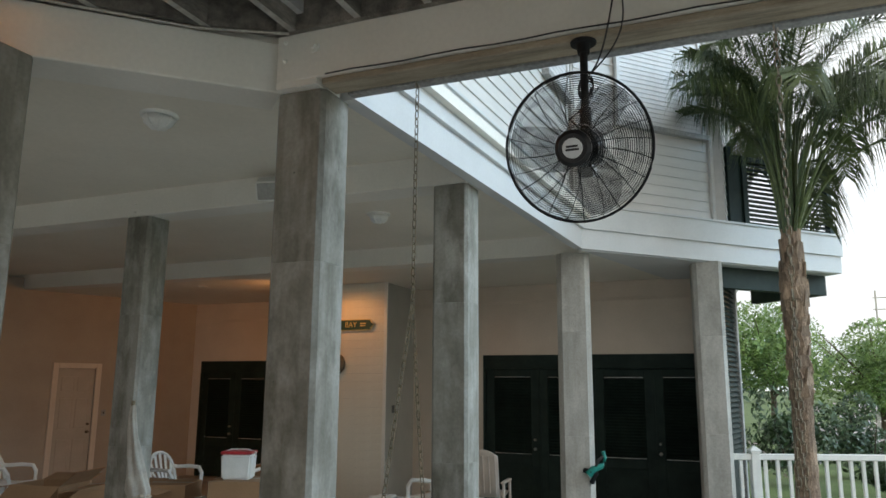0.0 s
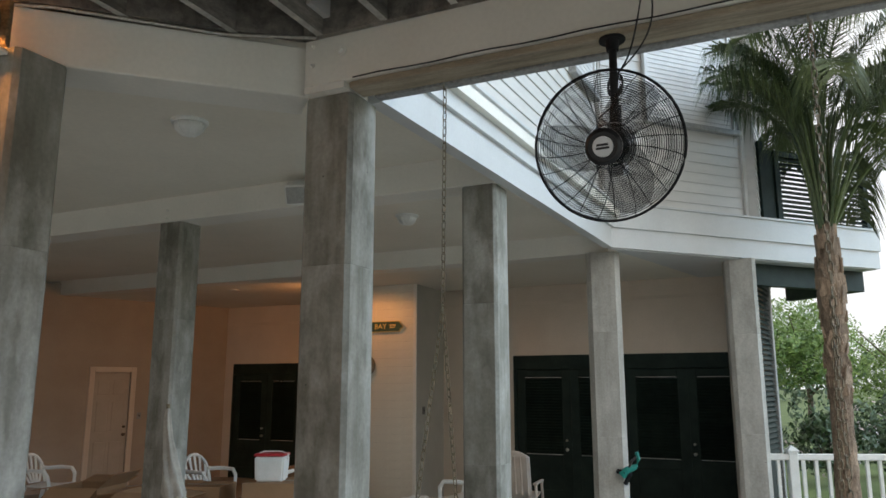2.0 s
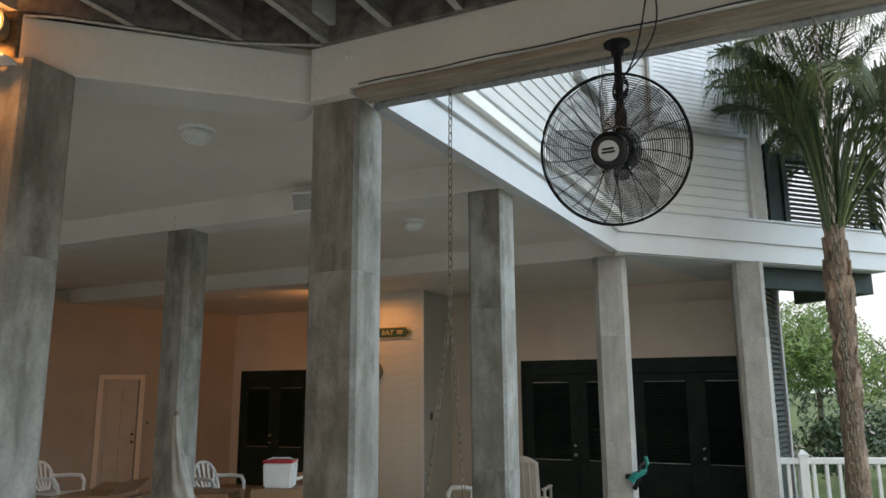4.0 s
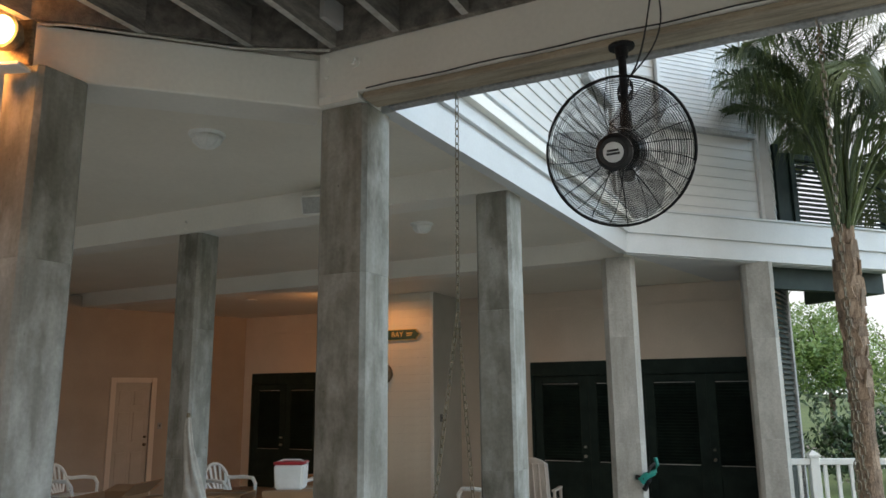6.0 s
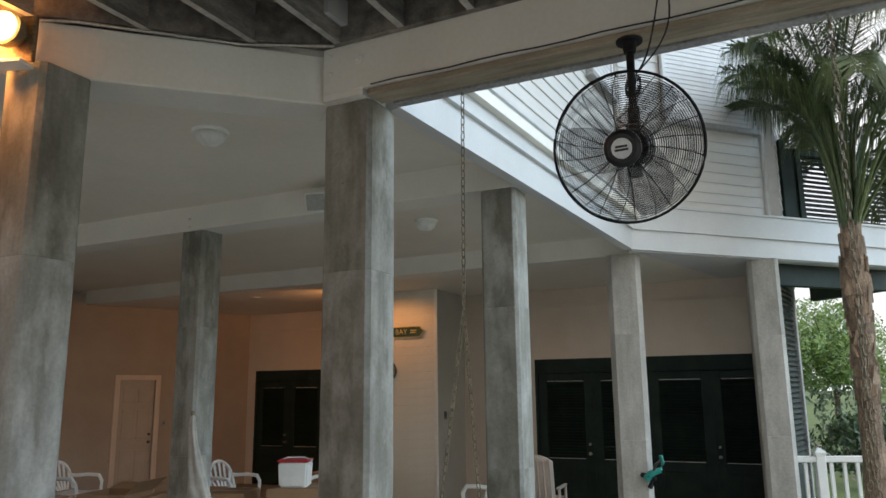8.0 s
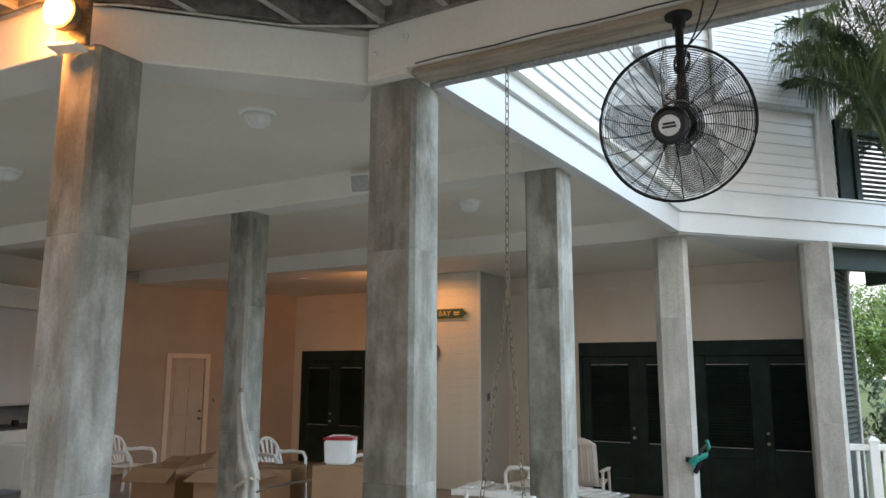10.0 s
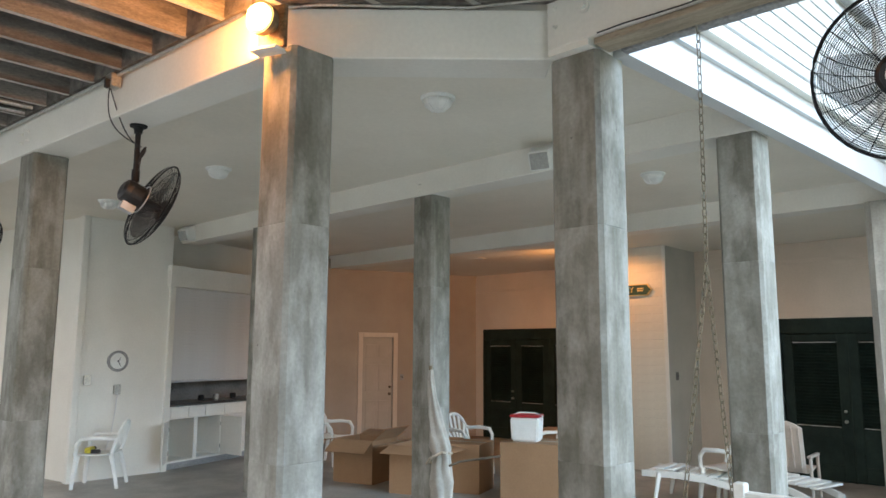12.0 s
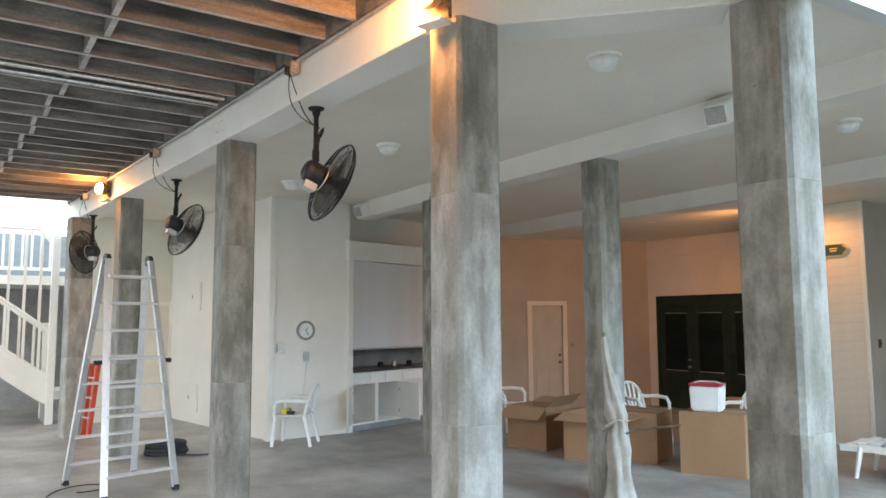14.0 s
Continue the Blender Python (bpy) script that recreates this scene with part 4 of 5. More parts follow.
def plastic_chair(m, label, high=0.84, fan_back=True):
    """A stacking armchair: front towards -y."""
    c = thing("plastic_chair", m, label, "chair", "white plastic chairs")
    rows = [[(x * (0.235 - 0.02 * j / 5), -0.22 + 0.44 * j / 5, 0.43 - 0.018 * math.sin(math.pi * j / 5) - 0.008 * (1 - x * x)) for x in (-1, -0.5, 0, 0.5, 1)] for j in range(6)]
    part("seat", loft(rows, 0.014), PLASTIC, c, smooth=True)
    for sx in (-1, 1):
        part("leg", tube(bmesh.new(), [(sx * 0.225, -0.21, 0.425), (sx * 0.25, -0.235, 0.2), (sx * 0.265, -0.25, 0)], 0.034, 7, r1=0.024), PLASTIC, c)
        part("leg", tube(bmesh.new(), [(sx * 0.20, 0.20, 0.42), (sx * 0.225, 0.26, 0.2), (sx * 0.24, 0.30, 0)], 0.032, 7, r1=0.024), PLASTIC, c)
        arm = [(sx * 0.255, -0.225, 0.42), (sx * 0.285, -0.21, 0.56), (sx * 0.29, -0.15, 0.635), (sx * 0.285, 0.02, 0.645), (sx * 0.25, 0.20, 0.63), (sx * 0.22, 0.255, 0.64)]
        part("arm", tube(bmesh.new(), arm, 0.027, 7), PLASTIC, c)
    lean = lambda z: 0.205 + (z - 0.43) * 0.30
    hoop = []
    for k in range(13):
        a = math.pi * k / 12
        z = 0.45 + (high - 0.45) * (math.sin(a) ** 0.7)
        hoop.append((-0.225 * math.cos(a) * (1 + 0.10 * math.sin(a)), lean(z), z))
    part("back_hoop", tube(bmesh.new(), hoop, 0.024, 7), PLASTIC, c)
    n = 5
    for k in range(n):
        u = (k - (n - 1) / 2) / ((n - 1) / 2)
        zt = 0.45 + (high - 0.46) * max(0.3, 1 - 0.35 * u * u)
        spread = 0.62 if fan_back else 0.9
        part("back_slat", loft([[(u * 0.15 * spread - 0.02, lean(0.45), 0.45), (u * 0.15 * spread + 0.02, lean(0.45), 0.45)], [(u * 0.165 - 0.02, lean((0.45 + zt) / 2) + 0.01, (0.45 + zt) / 2), (u * 0.165 + 0.02, lean((0.45 + zt) / 2) + 0.01, (0.45 + zt) / 2)], [(u * 0.185 - 0.022, lean(zt), zt), (u * 0.185 + 0.022, lean(zt), zt)]], 0.01), PLASTIC, c)
    return c


plastic_chair(pose(-10.22, 4.12, 0, 0, 0, -38), "white plastic armchair by the clock wall holding a tool")
plastic_chair(pose(-7.40, 8.33, 0, 0, 0, 88), "white plastic armchair behind the cardboard boxes")
plastic_chair(pose(-6.0, 8.75, 0, 0, 0, 8), "white plastic armchair beside the cooler box")
plastic_chair(pose(-9.58, 7.48, 0, 0, 0, 105), "white plastic armchair at the end of the boxes")
plastic_chair(pose(-3.72, 8.85, 0, 0, 0, -100), "white plastic armchair beside the lounger")


def high_chair(m, label):
    c = thing("recliner_chair", m, label, "chair")
    back = [[(-0.22 + 0.088 * k, 0.20 + (z - 0.4) * 0.22, z - (0.10 * (abs(k - 2.5) / 2.5) ** 2 if z > 1 else 0)) for k in range(6)] for z in (0.40, 0.7, 0.97, 1.08)]
    part("backrest", loft(back, 0.02), BEIGE_PLASTIC, c, smooth=True)
    for k in range(5):
        x = -0.18 + 0.09 * k
        part("back_rib", tube(bmesh.new(), [(x, 0.236, 0.47), (x, 0.352, 1.0)], 0.014, 5), BEIGE_PLASTIC, c)
    part("seat", loft([[(x, y, 0.40 + 0.03 * (y < -0.1)) for x in (-0.24, 0, 0.24)] for y in (-0.30, -0.1, 0.2)], 0.02), BEIGE_PLASTIC, c)
    for sx in (-1, 1):
        part("arm", block(sx * 0.27 - 0.03, sx * 0.27 + 0.03, -0.26, 0.24, 0.60, 0.63, 0.008), BEIGE_PLASTIC, c)
        for y in (-0.24, 0.16):
            part("leg", rod((sx * 0.27, y, 0.60), (sx * 0.28, y * 1.15, 0), 0.022, 7), BEIGE_PLASTIC, c)
    return c


high_chair(pose(-3.27, 9.62, 0, 0, 0, 185) @ Matrix.Scale(0.9, 4), "beige high-backed plastic chair by the dark doors")


def lounger(m, label):
    """A chaise: foot towards -x, raised back at +x."""
    c = thing("sun_lounger", m, label, "lounger", "white loungers")
    for i in range(11):
        x = -0.62 + 0.125 * i
        z = 0.335 + (0.035 if i in (1, 2) else 0) - 0.03 * max(0, (i - 6) / 4)
        part("slat", block(x, x + 0.095, -0.27, 0.27, z, z + 0.025, 0.006), PLASTIC, c)
    for sy in (-1, 1):
        rows = [[(x, sy * 0.28, z), (x, sy * 0.31, z)] for x, z in ((-0.66, 0.36), (-0.3, 0.37), (0.1, 0.35), (0.45, 0.29), (0.72, 0.20))]
        bm = bmesh.new()
        for (a, b), (a2, b2) in zip(rows, rows[1:]):
            vs = [bm.verts.new(p) for p in (a, b, b2, a2)] + [bm.verts.new((p[0], p[1], p[2] - 0.075)) for p in (a, b, b2, a2)]
            for q in ((0, 1, 2, 3), (7, 6, 5, 4), (0, 3, 7, 4), (1, 5, 6, 2), (0, 4, 5, 1), (3, 2, 6, 7)):
                bm.faces.new([vs[i] for i in q])
        part("side_rail", bm, PLASTIC, c)
        for x, t in ((-0.45, -0.06), (0.66, 0.05)):
            part("leg", tube(bmesh.new(), [(x, sy * 0.295, 0.34 if x < 0 else 0.2), (x + t, sy * 0.30, 0)], 0.032, 6, r1=0.022), PLASTIC, c)
    return c


lounger(pose(-4.0, 8.75, 0, 0, 0, 8), "white plastic sun lounger by the clapboard corner")
lounger(pose(-3.38, 9.15, 0, 0, 0, -12), "white plastic sun lounger before the dark doors")

# a cordless tool on the chair
tool = thing("power_tool", pose(-10.3, 4.02, 0.425, 0, 0, -40), "black and yellow cordless tool lying on the chair", "tool")
YELLOW = material("yellow_plastic", (0.50, 0.42, 0.03), (0.62, 0.52, 0.06), 0.45, 10, 60, 0.03)
part("body", block(-0.09, 0.09, -0.04, 0.04, 0.0, 0.075, 0.012), YELLOW, tool)
part("grip", block(0.03, 0.08, -0.03, 0.15, 0.0, 0.05, 0.01), RUBBER, tool, "black grip")
part("nose", rod((-0.09, 0, 0.04), (-0.17, 0, 0.04), 0.03, 10), RUBBER, tool, "black nose")

# ---- cardboard boxes ----
def carton(m, w, d, h, label, flaps=(-28, -60, 30, -35), closed=False):
    c = thing("cardboard_box", m, label, "box", "cardboard boxes")
    t = 0.008
    for a in ((0, w, 0, t), (0, w, d - t, d), (0, t, t, d - t), (w - t, w, t, d - t)):
        part("side", block(a[0], a[1], a[2], a[3], 0, h), CARD, c)
    part("bottom", block(t, w - t, t, d - t, 0, t), CARD, c)
    if closed:
        part("flap", block(0, w, 0, d / 2 - 0.002, h, h + t), CARD, c)
        part("flap", block(0, w, d / 2 + 0.002, d, h, h + t), CARD, c)
        part("tape", block(0, w, d / 2 - 0.03, d / 2 + 0.03, h + t, h + t + 0.001), CANVAS, c)
        return c
    f = min(w, d) * 0.42
    front = box(bmesh.new(), 0, w, -f, 0, -t, 0, Matrix.Translation((0, 0, h + t)) @ Matrix.Rotation(radians(flaps[0]), 4, "X").inverted())
    part("flap", front, CARD, c)
    part("flap", box(bmesh.new(), 0, w, 0, f, -t, 0, Matrix.Translation((0, d, h + t)) @ Matrix.Rotation(radians(flaps[2]), 4, "X")), CARD, c)
    part("flap", box(bmesh.new(), 0, f, 0.01, d - 0.01, -t, 0, Matrix.Translation((w, 0, h + t)) @ Matrix.Rotation(radians(flaps[1]), 4, "Y").inverted()), CARD, c)
    part("flap", box(bmesh.new(), -f, 0, 0.01, d - 0.01, -t, 0, Matrix.Translation((0, 0, h + t)) @ Matrix.Rotation(radians(flaps[3]), 4, "Y")), CARD, c)
    return c


carton(pose(-8.30, 6.52, 0, 0, 0, 15), 0.64, 0.62, 0.57, "open brown cardboard box with its flaps spread", (-35, 40, 12, -10))
carton(pose(-7.14, 6.50, 0, 0, 0, 17), 0.66, 0.60, 0.58, "open brown cardboard box beside a column", (-16, -8, 10, -6))
carton(pose(-6.72, 7.02, 0, 0, 0, 20), 0.52, 0.55, 0.60, "closed brown cardboard box behind a column", closed=True)
carton(pose(-5.756, 7.03, 0, 0, 0, 22), 0.72, 0.62, 0.69, "large closed cardboard box under a cooler", closed=True)
carton(pose(-6.75, 9.15, 0, 0, 0, 10), 0.5, 0.4, 0.62, "closed brown cardboard box near the back wall", closed=True)
ck = thing("cooler", pose(-5.60, 7.36, 0.70, 0, 0, 22), "white drinks cooler with a red lid", "cooler")
bm = bmesh.new()
box(bm, -0.18, 0.18, -0.135, 0.135, 0, 0.285)
for v in bm.verts:
    if v.co.z < 0.1:
        v.co.x *= 0.92
        v.co.y *= 0.92
bmesh.ops.bevel(bm, geom=list(bm.edges), offset=0.02, segments=2, affect="EDGES")
part("body", bm, PLASTIC, ck)
part("lid", block(-0.185, 0.185, -0.14, 0.14, 0.285, 0.318, 0.012), RED, ck, "red lid")
part("handle", tube(bmesh.new(), [(-0.185, 0, 0.24), (-0.20, 0, 0.30), (-0.1, 0.02, 0.335), (0.1, 0.02, 0.335), (0.20, 0, 0.30), (0.185, 0, 0.24)], 0.009, 6), PLASTIC, ck)

# ---- canvas hanging on a column ----
cv = thing("canvas_cover", pose(-5.215, 5.30, 0), "cream canvas umbrella cover tied against a column", "canvas cover")
bm = bmesh.new()
rings = []
levels = [(1.60, 0.022, 0.0), (1.50, 0.032, 0.0), (1.35, 0.045, 0.02), (1.15, 0.066, 0.06), (0.98, 0.088, 0.11), (0.85, 0.104, 0.15), (0.76, 0.082, 0.17), (0.68, 0.094, 0.16), (0.52, 0.112, 0.17), (0.34, 0.102, 0.18), (0.18, 0.122, 0.17), (0.07, 0.15, 0.18), (0.02, 0.21, 0.20), (0.0, 0.23, 0.20)]
for z, r, off_ in levels:
    ring = []
    for k in range(40):
        a = 2 * math.pi * k / 40
        f_ = 1 + 0.20 * math.sin(5 * a + z * 4) + 0.10 * math.sin(8 * a - z * 9) + 0.06 * math.sin(13 * a + z * 15)
        ring.append(bm.verts.new((off_ * 0.75 + r * f_ * math.cos(a), -0.03 + off_ * 0.2 + r * f_ * math.sin(a) * 0.8, z)))
    rings.append(ring)
for a, b in zip(rings, rings[1:]):
    for k in range(40):
        bm.faces.new((a[k], b[k], b[(k + 1) % 40], a[(k + 1) % 40]))
bm.faces.new(rings[0])
part("cloth", bm, CANVAS, cv, smooth=True)
part("finial", rod((0, -0.03, 1.59), (0, -0.03, 1.64), 0.018, 10), BRONZE, cv, "dull brass finial")
part("tie_strap", tube(bmesh.new(), [(0.02, -0.10, 0.70), (0.10, -0.13, 0.76), (0.21, -0.08, 0.82), (0.20, 0.06, 0.80), (0.06, 0.08, 0.73), (0.0, 0.0, 0.70), (0.02, -0.10, 0.70)], 0.014, 6), BOARD, cv, "brown strap")
part("strut", tube(bmesh.new(), [(0.12, -0.06, 0.64), (0.30, 0.08, 0.73), (0.62, 0.30, 0.79)], 0.012, 6), TWIG, cv, "brown wooden strut")
bm = bmesh.new()
bmesh.ops.create_grid(bm, x_segments=14, y_segments=8, size=1)
for v in bm.verts:
    x, y = v.co.x, v.co.y
    e = 1 + 0.18 * math.sin(5 * math.atan2(y, x))
    v.co = Vector((0.30 + 0.34 * x * e, 0.02 + 0.20 * y * e, 0.012 + 0.035 * (1 - max(abs(x), abs(y))) + 0.018 * math.sin(9 * x + 5 * y)))
bmesh.ops.solidify(bm, geom=list(bm.faces), thickness=0.008)
part("hem", bm, CANVAS, cv, smooth=True)

# ---- ladders ----
def ladder(m, label, spread=1.06, high=2.44, w0=0.74, w1=0.46, rungs=8):
    c = thing("step_ladder", m, label, "ladder", "ladders")
    for s in (-1, 1):
        half = spread / 2
        for sy in (-1, 1):
            pts = [(s * half, sy * w0 / 2, 0.03), (s * half * 0.52, sy * (w0 * 0.40), high * 0.55), (s * 0.05, sy * w1 / 2, high)]
            bm = bmesh.new()
            for a, b in zip(pts, pts[1:]):
                a, b = Vector(a), Vector(b)
                d = (b - a).normalized()
                q = d.to_track_quat("Z", "Y").to_matrix().to_4x4()
                box(bm, -0.014, 0.014, -0.035, 0.035, 0, (b - a).length, Matrix.Translation(a) @ q @ Matrix.Rotation(radians(90), 4, "Z"))
            part("rail", bm, ALU, c)
            part("foot", block(s * half - 0.035, s * half + 0.035, sy * w0 / 2 - 0.03, sy * w0 / 2 + 0.03, 0, 0.05, 0.006), RUBBER, c, "black rubber foot")
        for i in range(rungs):
            t = (i + 0.75) / (rungs + 0.4)
            z = high * t
            t2 = min(1, z / (high * 0.55))
            hw = (w0 / 2) * (1 - t2) + w0 * 0.40 * t2 if z < high * 0.55 else w0 * 0.40 + (w1 / 2 - w0 * 0.40) * (z - high * 0.55) / (high * 0.52)
            xx = half + (half * 0.52 - half) * t2 if z < high * 0.55 else half * 0.52 + (0.05 - half * 0.52) * (z - high * 0.55) / (high * 0.52)
            part("rung", block(s * xx - 0.035, s * xx + 0.035, -hw, hw, z - 0.012, z + 0.016, 0.004), ALU, c)
    for sy in (-1, 1):
        part("hinge", rod((0, sy * w1 / 2 - 0.02, high), (0, sy * w1 / 2 + 0.03, high), 0.06, 12), PLASTIC_BLACK, c, "black hinge")
        part("lock_knob", rod((0.24, sy * 0.33, high * 0.55), (0.24, sy * 0.41, high * 0.55), 0.025, 8), PLASTIC_BLACK, c, "black lock knob")
    return c


ladder(pose(-8.70, 1.52, 0, 0, 0, 12), "aluminium folding ladder standing open between columns")
rl = thing("extension_ladder", pose(-12.62, 1.72, 0, 0, 0, 20), "orange-red fibreglass ladder leaning on a column", "ladder")
for sx in (-0.13, 0.05):
    part("rail", box(bmesh.new(), sx, sx + 0.055, -0.03, 0.03, 0, 1.12, Matrix.Rotation(radians(-6), 4, "X")), ORANGE, rl)
for i in range(3):
    part("rung", rod((-0.10, -0.0 + 0.035 * i, 0.3 + 0.3 * i), (0.08, 0.035 * i, 0.3 + 0.3 * i), 0.014, 8), ALU, rl, "aluminium rung")

# coiled hose and a cable on the floor
hs = thing("coiled_hose", pose(-10.52, 2.42, 0), "black coiled hose lying on the floor", "hose")
bm = bmesh.new()
pts = []
for k in range(150):
    a = k * 0.42
    lay = k // 50
    r = 0.27 - 0.035 * ((k % 50) / 50) - 0.01 * lay
    pts.append((r * math.cos(a), r * math.sin(a), 0.025 + 0.05 * lay + 0.015 * math.sin(a * 0.7)))
tube(bm, pts, 0.024, 6)
part("coil", bm, RUBBER, hs)
part("tail", tube(bmesh.new(), [(0.25, 0.05, 0.02), (0.45, 0.3, 0.012), (0.5, 0.7, 0.012), (0.2, 0.9, 0.012)], 0.012, 6), RUBBER, hs)
cb = thing("floor_cable", pose(-9.0, 1.2, 0), "thin black cable lying in a loop", "cable")
part("wire", tube(bmesh.new(), [(0.35 * math.cos(a) + 0.12 * a, 0.30 * math.sin(a) - 0.1, 0.008) for a in [k * 0.25 for k in range(24)]], 0.006, 5), RUBBER, cb)

# ---- wall fittings ----
cwm, cwl = along(CW0, CW1)
ck2 = thing("wall_clock", cwm @ pose(0.55, 0, 1.62), "round wall clock with a grey rim", "clock")
bm = bmesh.new()
lathe(bm, [(0.145, 0), (0.15, 0.03), (0.125, 0.045), (0.112, 0.03)], 36, Matrix.Rotation(radians(90), 4, "X"))
part("rim", bm, GREY_TRIM, ck2)
bm = bmesh.new()
lathe(bm, [(0.112, 0.02), (0.112, 0.031)], 36, Matrix.Rotation(radians(90), 4, "X"))
part("face", bm, PLASTIC, ck2, "pale dial")
for a, r in ((40, 0.06), (150, 0.085)):
    part("hand", box(bmesh.new(), -0.004, 0.004, -0.036, -0.033, -0.01, r, Matrix.Rotation(radians(a), 4, "Y")), BLACK, ck2, "thin black pointer")
for s, z, lab in ((0.135, 1.362, "grey outlet box on the white wall"), (0.555, 1.222, "grey outlet box with a hanging cord")):
    o = thing("outlet_box", cwm @ pose(s, 0, z), lab, "outlet", "outlet boxes")
    part("box", block(-0.038, 0.038, -0.05, 0.0, -0.06, 0.06, 0.005), GREY_TRIM, o)
    part("cover", block(-0.045, 0.045, -0.058, -0.05, -0.07, 0.07, 0.003), STEEL, o)
    if z < 1.3:
        part("cord", tube(bmesh.new(), [(0, -0.06, -0.05), (-0.01, -0.05, -0.3), (-0.05, -0.05, -0.6), (-0.12, -0.06, -0.85)], 0.006, 6), SHUTTER, o, "pale hanging cord")
for m_, lab in ((dwm @ pose(3.66, 0, 1.25), "small grey switch beside the door"), (pose(-5.198, 10.62, 1.42, 0, 0, 90), "small dark switch on the grey wall")):
    o = thing("wall_switch", m_, lab, "switch", "wall switches")
    part("plate", block(-0.04, 0.04, -0.012, 0.0, -0.06, 0.06, 0.003), STONE if "dark" in lab else GREY_TRIM, o)
    part("toggle", block(-0.008, 0.008, -0.026, -0.012, -0.015, 0.015, 0.002), BLACK, o)
bwm, bwl = along((-14.4, 3.335), (-10.692, 3.922))
for s, z, w, h in ((1.17, 2.2, 0.34, 0.50), (1.12, 0.44, 0.36, 0.48)):
    p_ = thing("electric_panel", bwm @ pose(s, 0, z), "white painted panel box on the bright wall", "panel box", "panel boxes")
    part("door", block(-w / 2, w / 2, -0.03, 0.0, -h / 2, h / 2, 0.006), WHITE, p_)
    part("latch", block(-w / 2 + 0.02, -w / 2 + 0.05, -0.04, -0.03, -0.03, 0.03, 0.003), STEEL, p_)

# ---- kitchen niche ----
SPLASH = material("grey_backsplash", (0.17, 0.17, 0.165), (0.26, 0.26, 0.25), 0.4, 3, 40, 0.05)
kt = thing("kitchen_counter", km, "dark stone counter in the kitchen niche", "counter")
part("slab", block(0.075, 2.54, -0.03, 0.63, 0.93, 0.97, 0.005), STONE, kt)
part("backsplash", block(0.075, 2.54, 0.60, 0.63, 0.97, 1.40, 0.003), SPLASH, kt)
part("tap", tube(bmesh.new(), [(0.42, 0.45, 0.97), (0.42, 0.45, 1.18), (0.42, 0.36, 1.23), (0.42, 0.28, 1.17)], 0.014, 8), STEEL, kt, "steel tap")
for i, (x, mt) in enumerate(((1.02, BLACK), (1.35, STEEL), (1.75, BLACK))):
    b_ = thing("counter_jar", km @ pose(x, 0.30, 0.97), ("small dark container on the counter", "small metal container on the counter", "small dark container on the counter")[i], "container", "things on the counter")
    bm = bmesh.new()
    lathe(bm, [(0.045, 0), (0.05, 0.01), (0.05, 0.07), (0.04, 0.085)], 14)
    part("body", bm, mt, b_)
for u, (x0, w, nd) in enumerate(((0.075, 1.12, 2), (1.20, 1.32, 1))):
    cbn = thing("base_cabinet", km @ pose(x0, 0, 0), ("white base cabinet with both doors open", "white base cabinet with its door closed")[u], "cabinet", "kitchen cabinets")
    ups = [(0, 0.03), (w - 0.03, w)] + ([(w / 2 - 0.035, w / 2 + 0.035)] if nd == 2 else [])
    for a in ups:
        part("upright", block(a[0], a[1], 0.0, 0.58, 0.10, 0.93), WHITE, cbn)
    part("floor_panel", block(0.03, w - 0.03, 0.0, 0.58, 0.10, 0.13), WHITE, cbn)
    part("back_panel", block(0.03, w - 0.03, 0.56, 0.58, 0.13, 0.93), WHITE, cbn)
    part("toe_kick", block(0.0, w, 0.06, 0.09, 0.0, 0.10), GREY_TRIM, cbn, "grey toe kick")
    part("top_rail", block(0.03, w - 0.03, 0.0, 0.03, 0.74, 0.93), WHITE, cbn)
    n_ = 2 * nd - 1
    for k in range(n_):
        xa = 0.03 + (w - 0.06) * k / n_
        part("drawer_front", block(xa + 0.01, xa + (w - 0.06) / n_ - 0.01, -0.018, -0.001, 0.755, 0.915, 0.004), WHITE, cbn)
    dw_ = w / nd - 0.06
    for k, ang in ((0, -140), (1, 84)) if nd == 2 else ((0, 0),):
        hx = 0.02 if k == 0 else w - 0.02
        dd = part("door", box(bmesh.new(), 0 if k == 0 else -dw_, dw_ if k == 0 else 0, -0.02, 0, 0.13, 0.73, Matrix.Translation((hx, -0.002, 0)) @ Matrix.Rotation(radians(ang), 4, "Z"), 0.003), WHITE, cbn)
        for z in (0.25, 0.60):
            part("hinge", block(hx - 0.012, hx + 0.012, -0.012, 0.0, z - 0.03, z + 0.03), STEEL, dd, "small metal hinge")
rs = thing("roller_shutter", km, "grey-white slatted roller shutter, lowered most of the way", "shutter")
slat = bmesh.new()
box(slat, 0.08, 2.54, 0.05, 0.072, 0, 0.0543, None, 0.0022)
me_ = bpy.data.meshes.new("slat")
bmesh.ops.recalc_face_normals(slat, faces=slat.faces)
slat.to_mesh(me_)
slat.free()
me_.materials.append(SHUTTER)
for i in range(26):
    shared("slat", me_, rs, pose(0, 0, 1.32 + 0.0545 * i))
part("bottom_bar", block(0.08, 2.54, 0.045, 0.078, 1.285, 1.318, 0.004), ALU, rs)

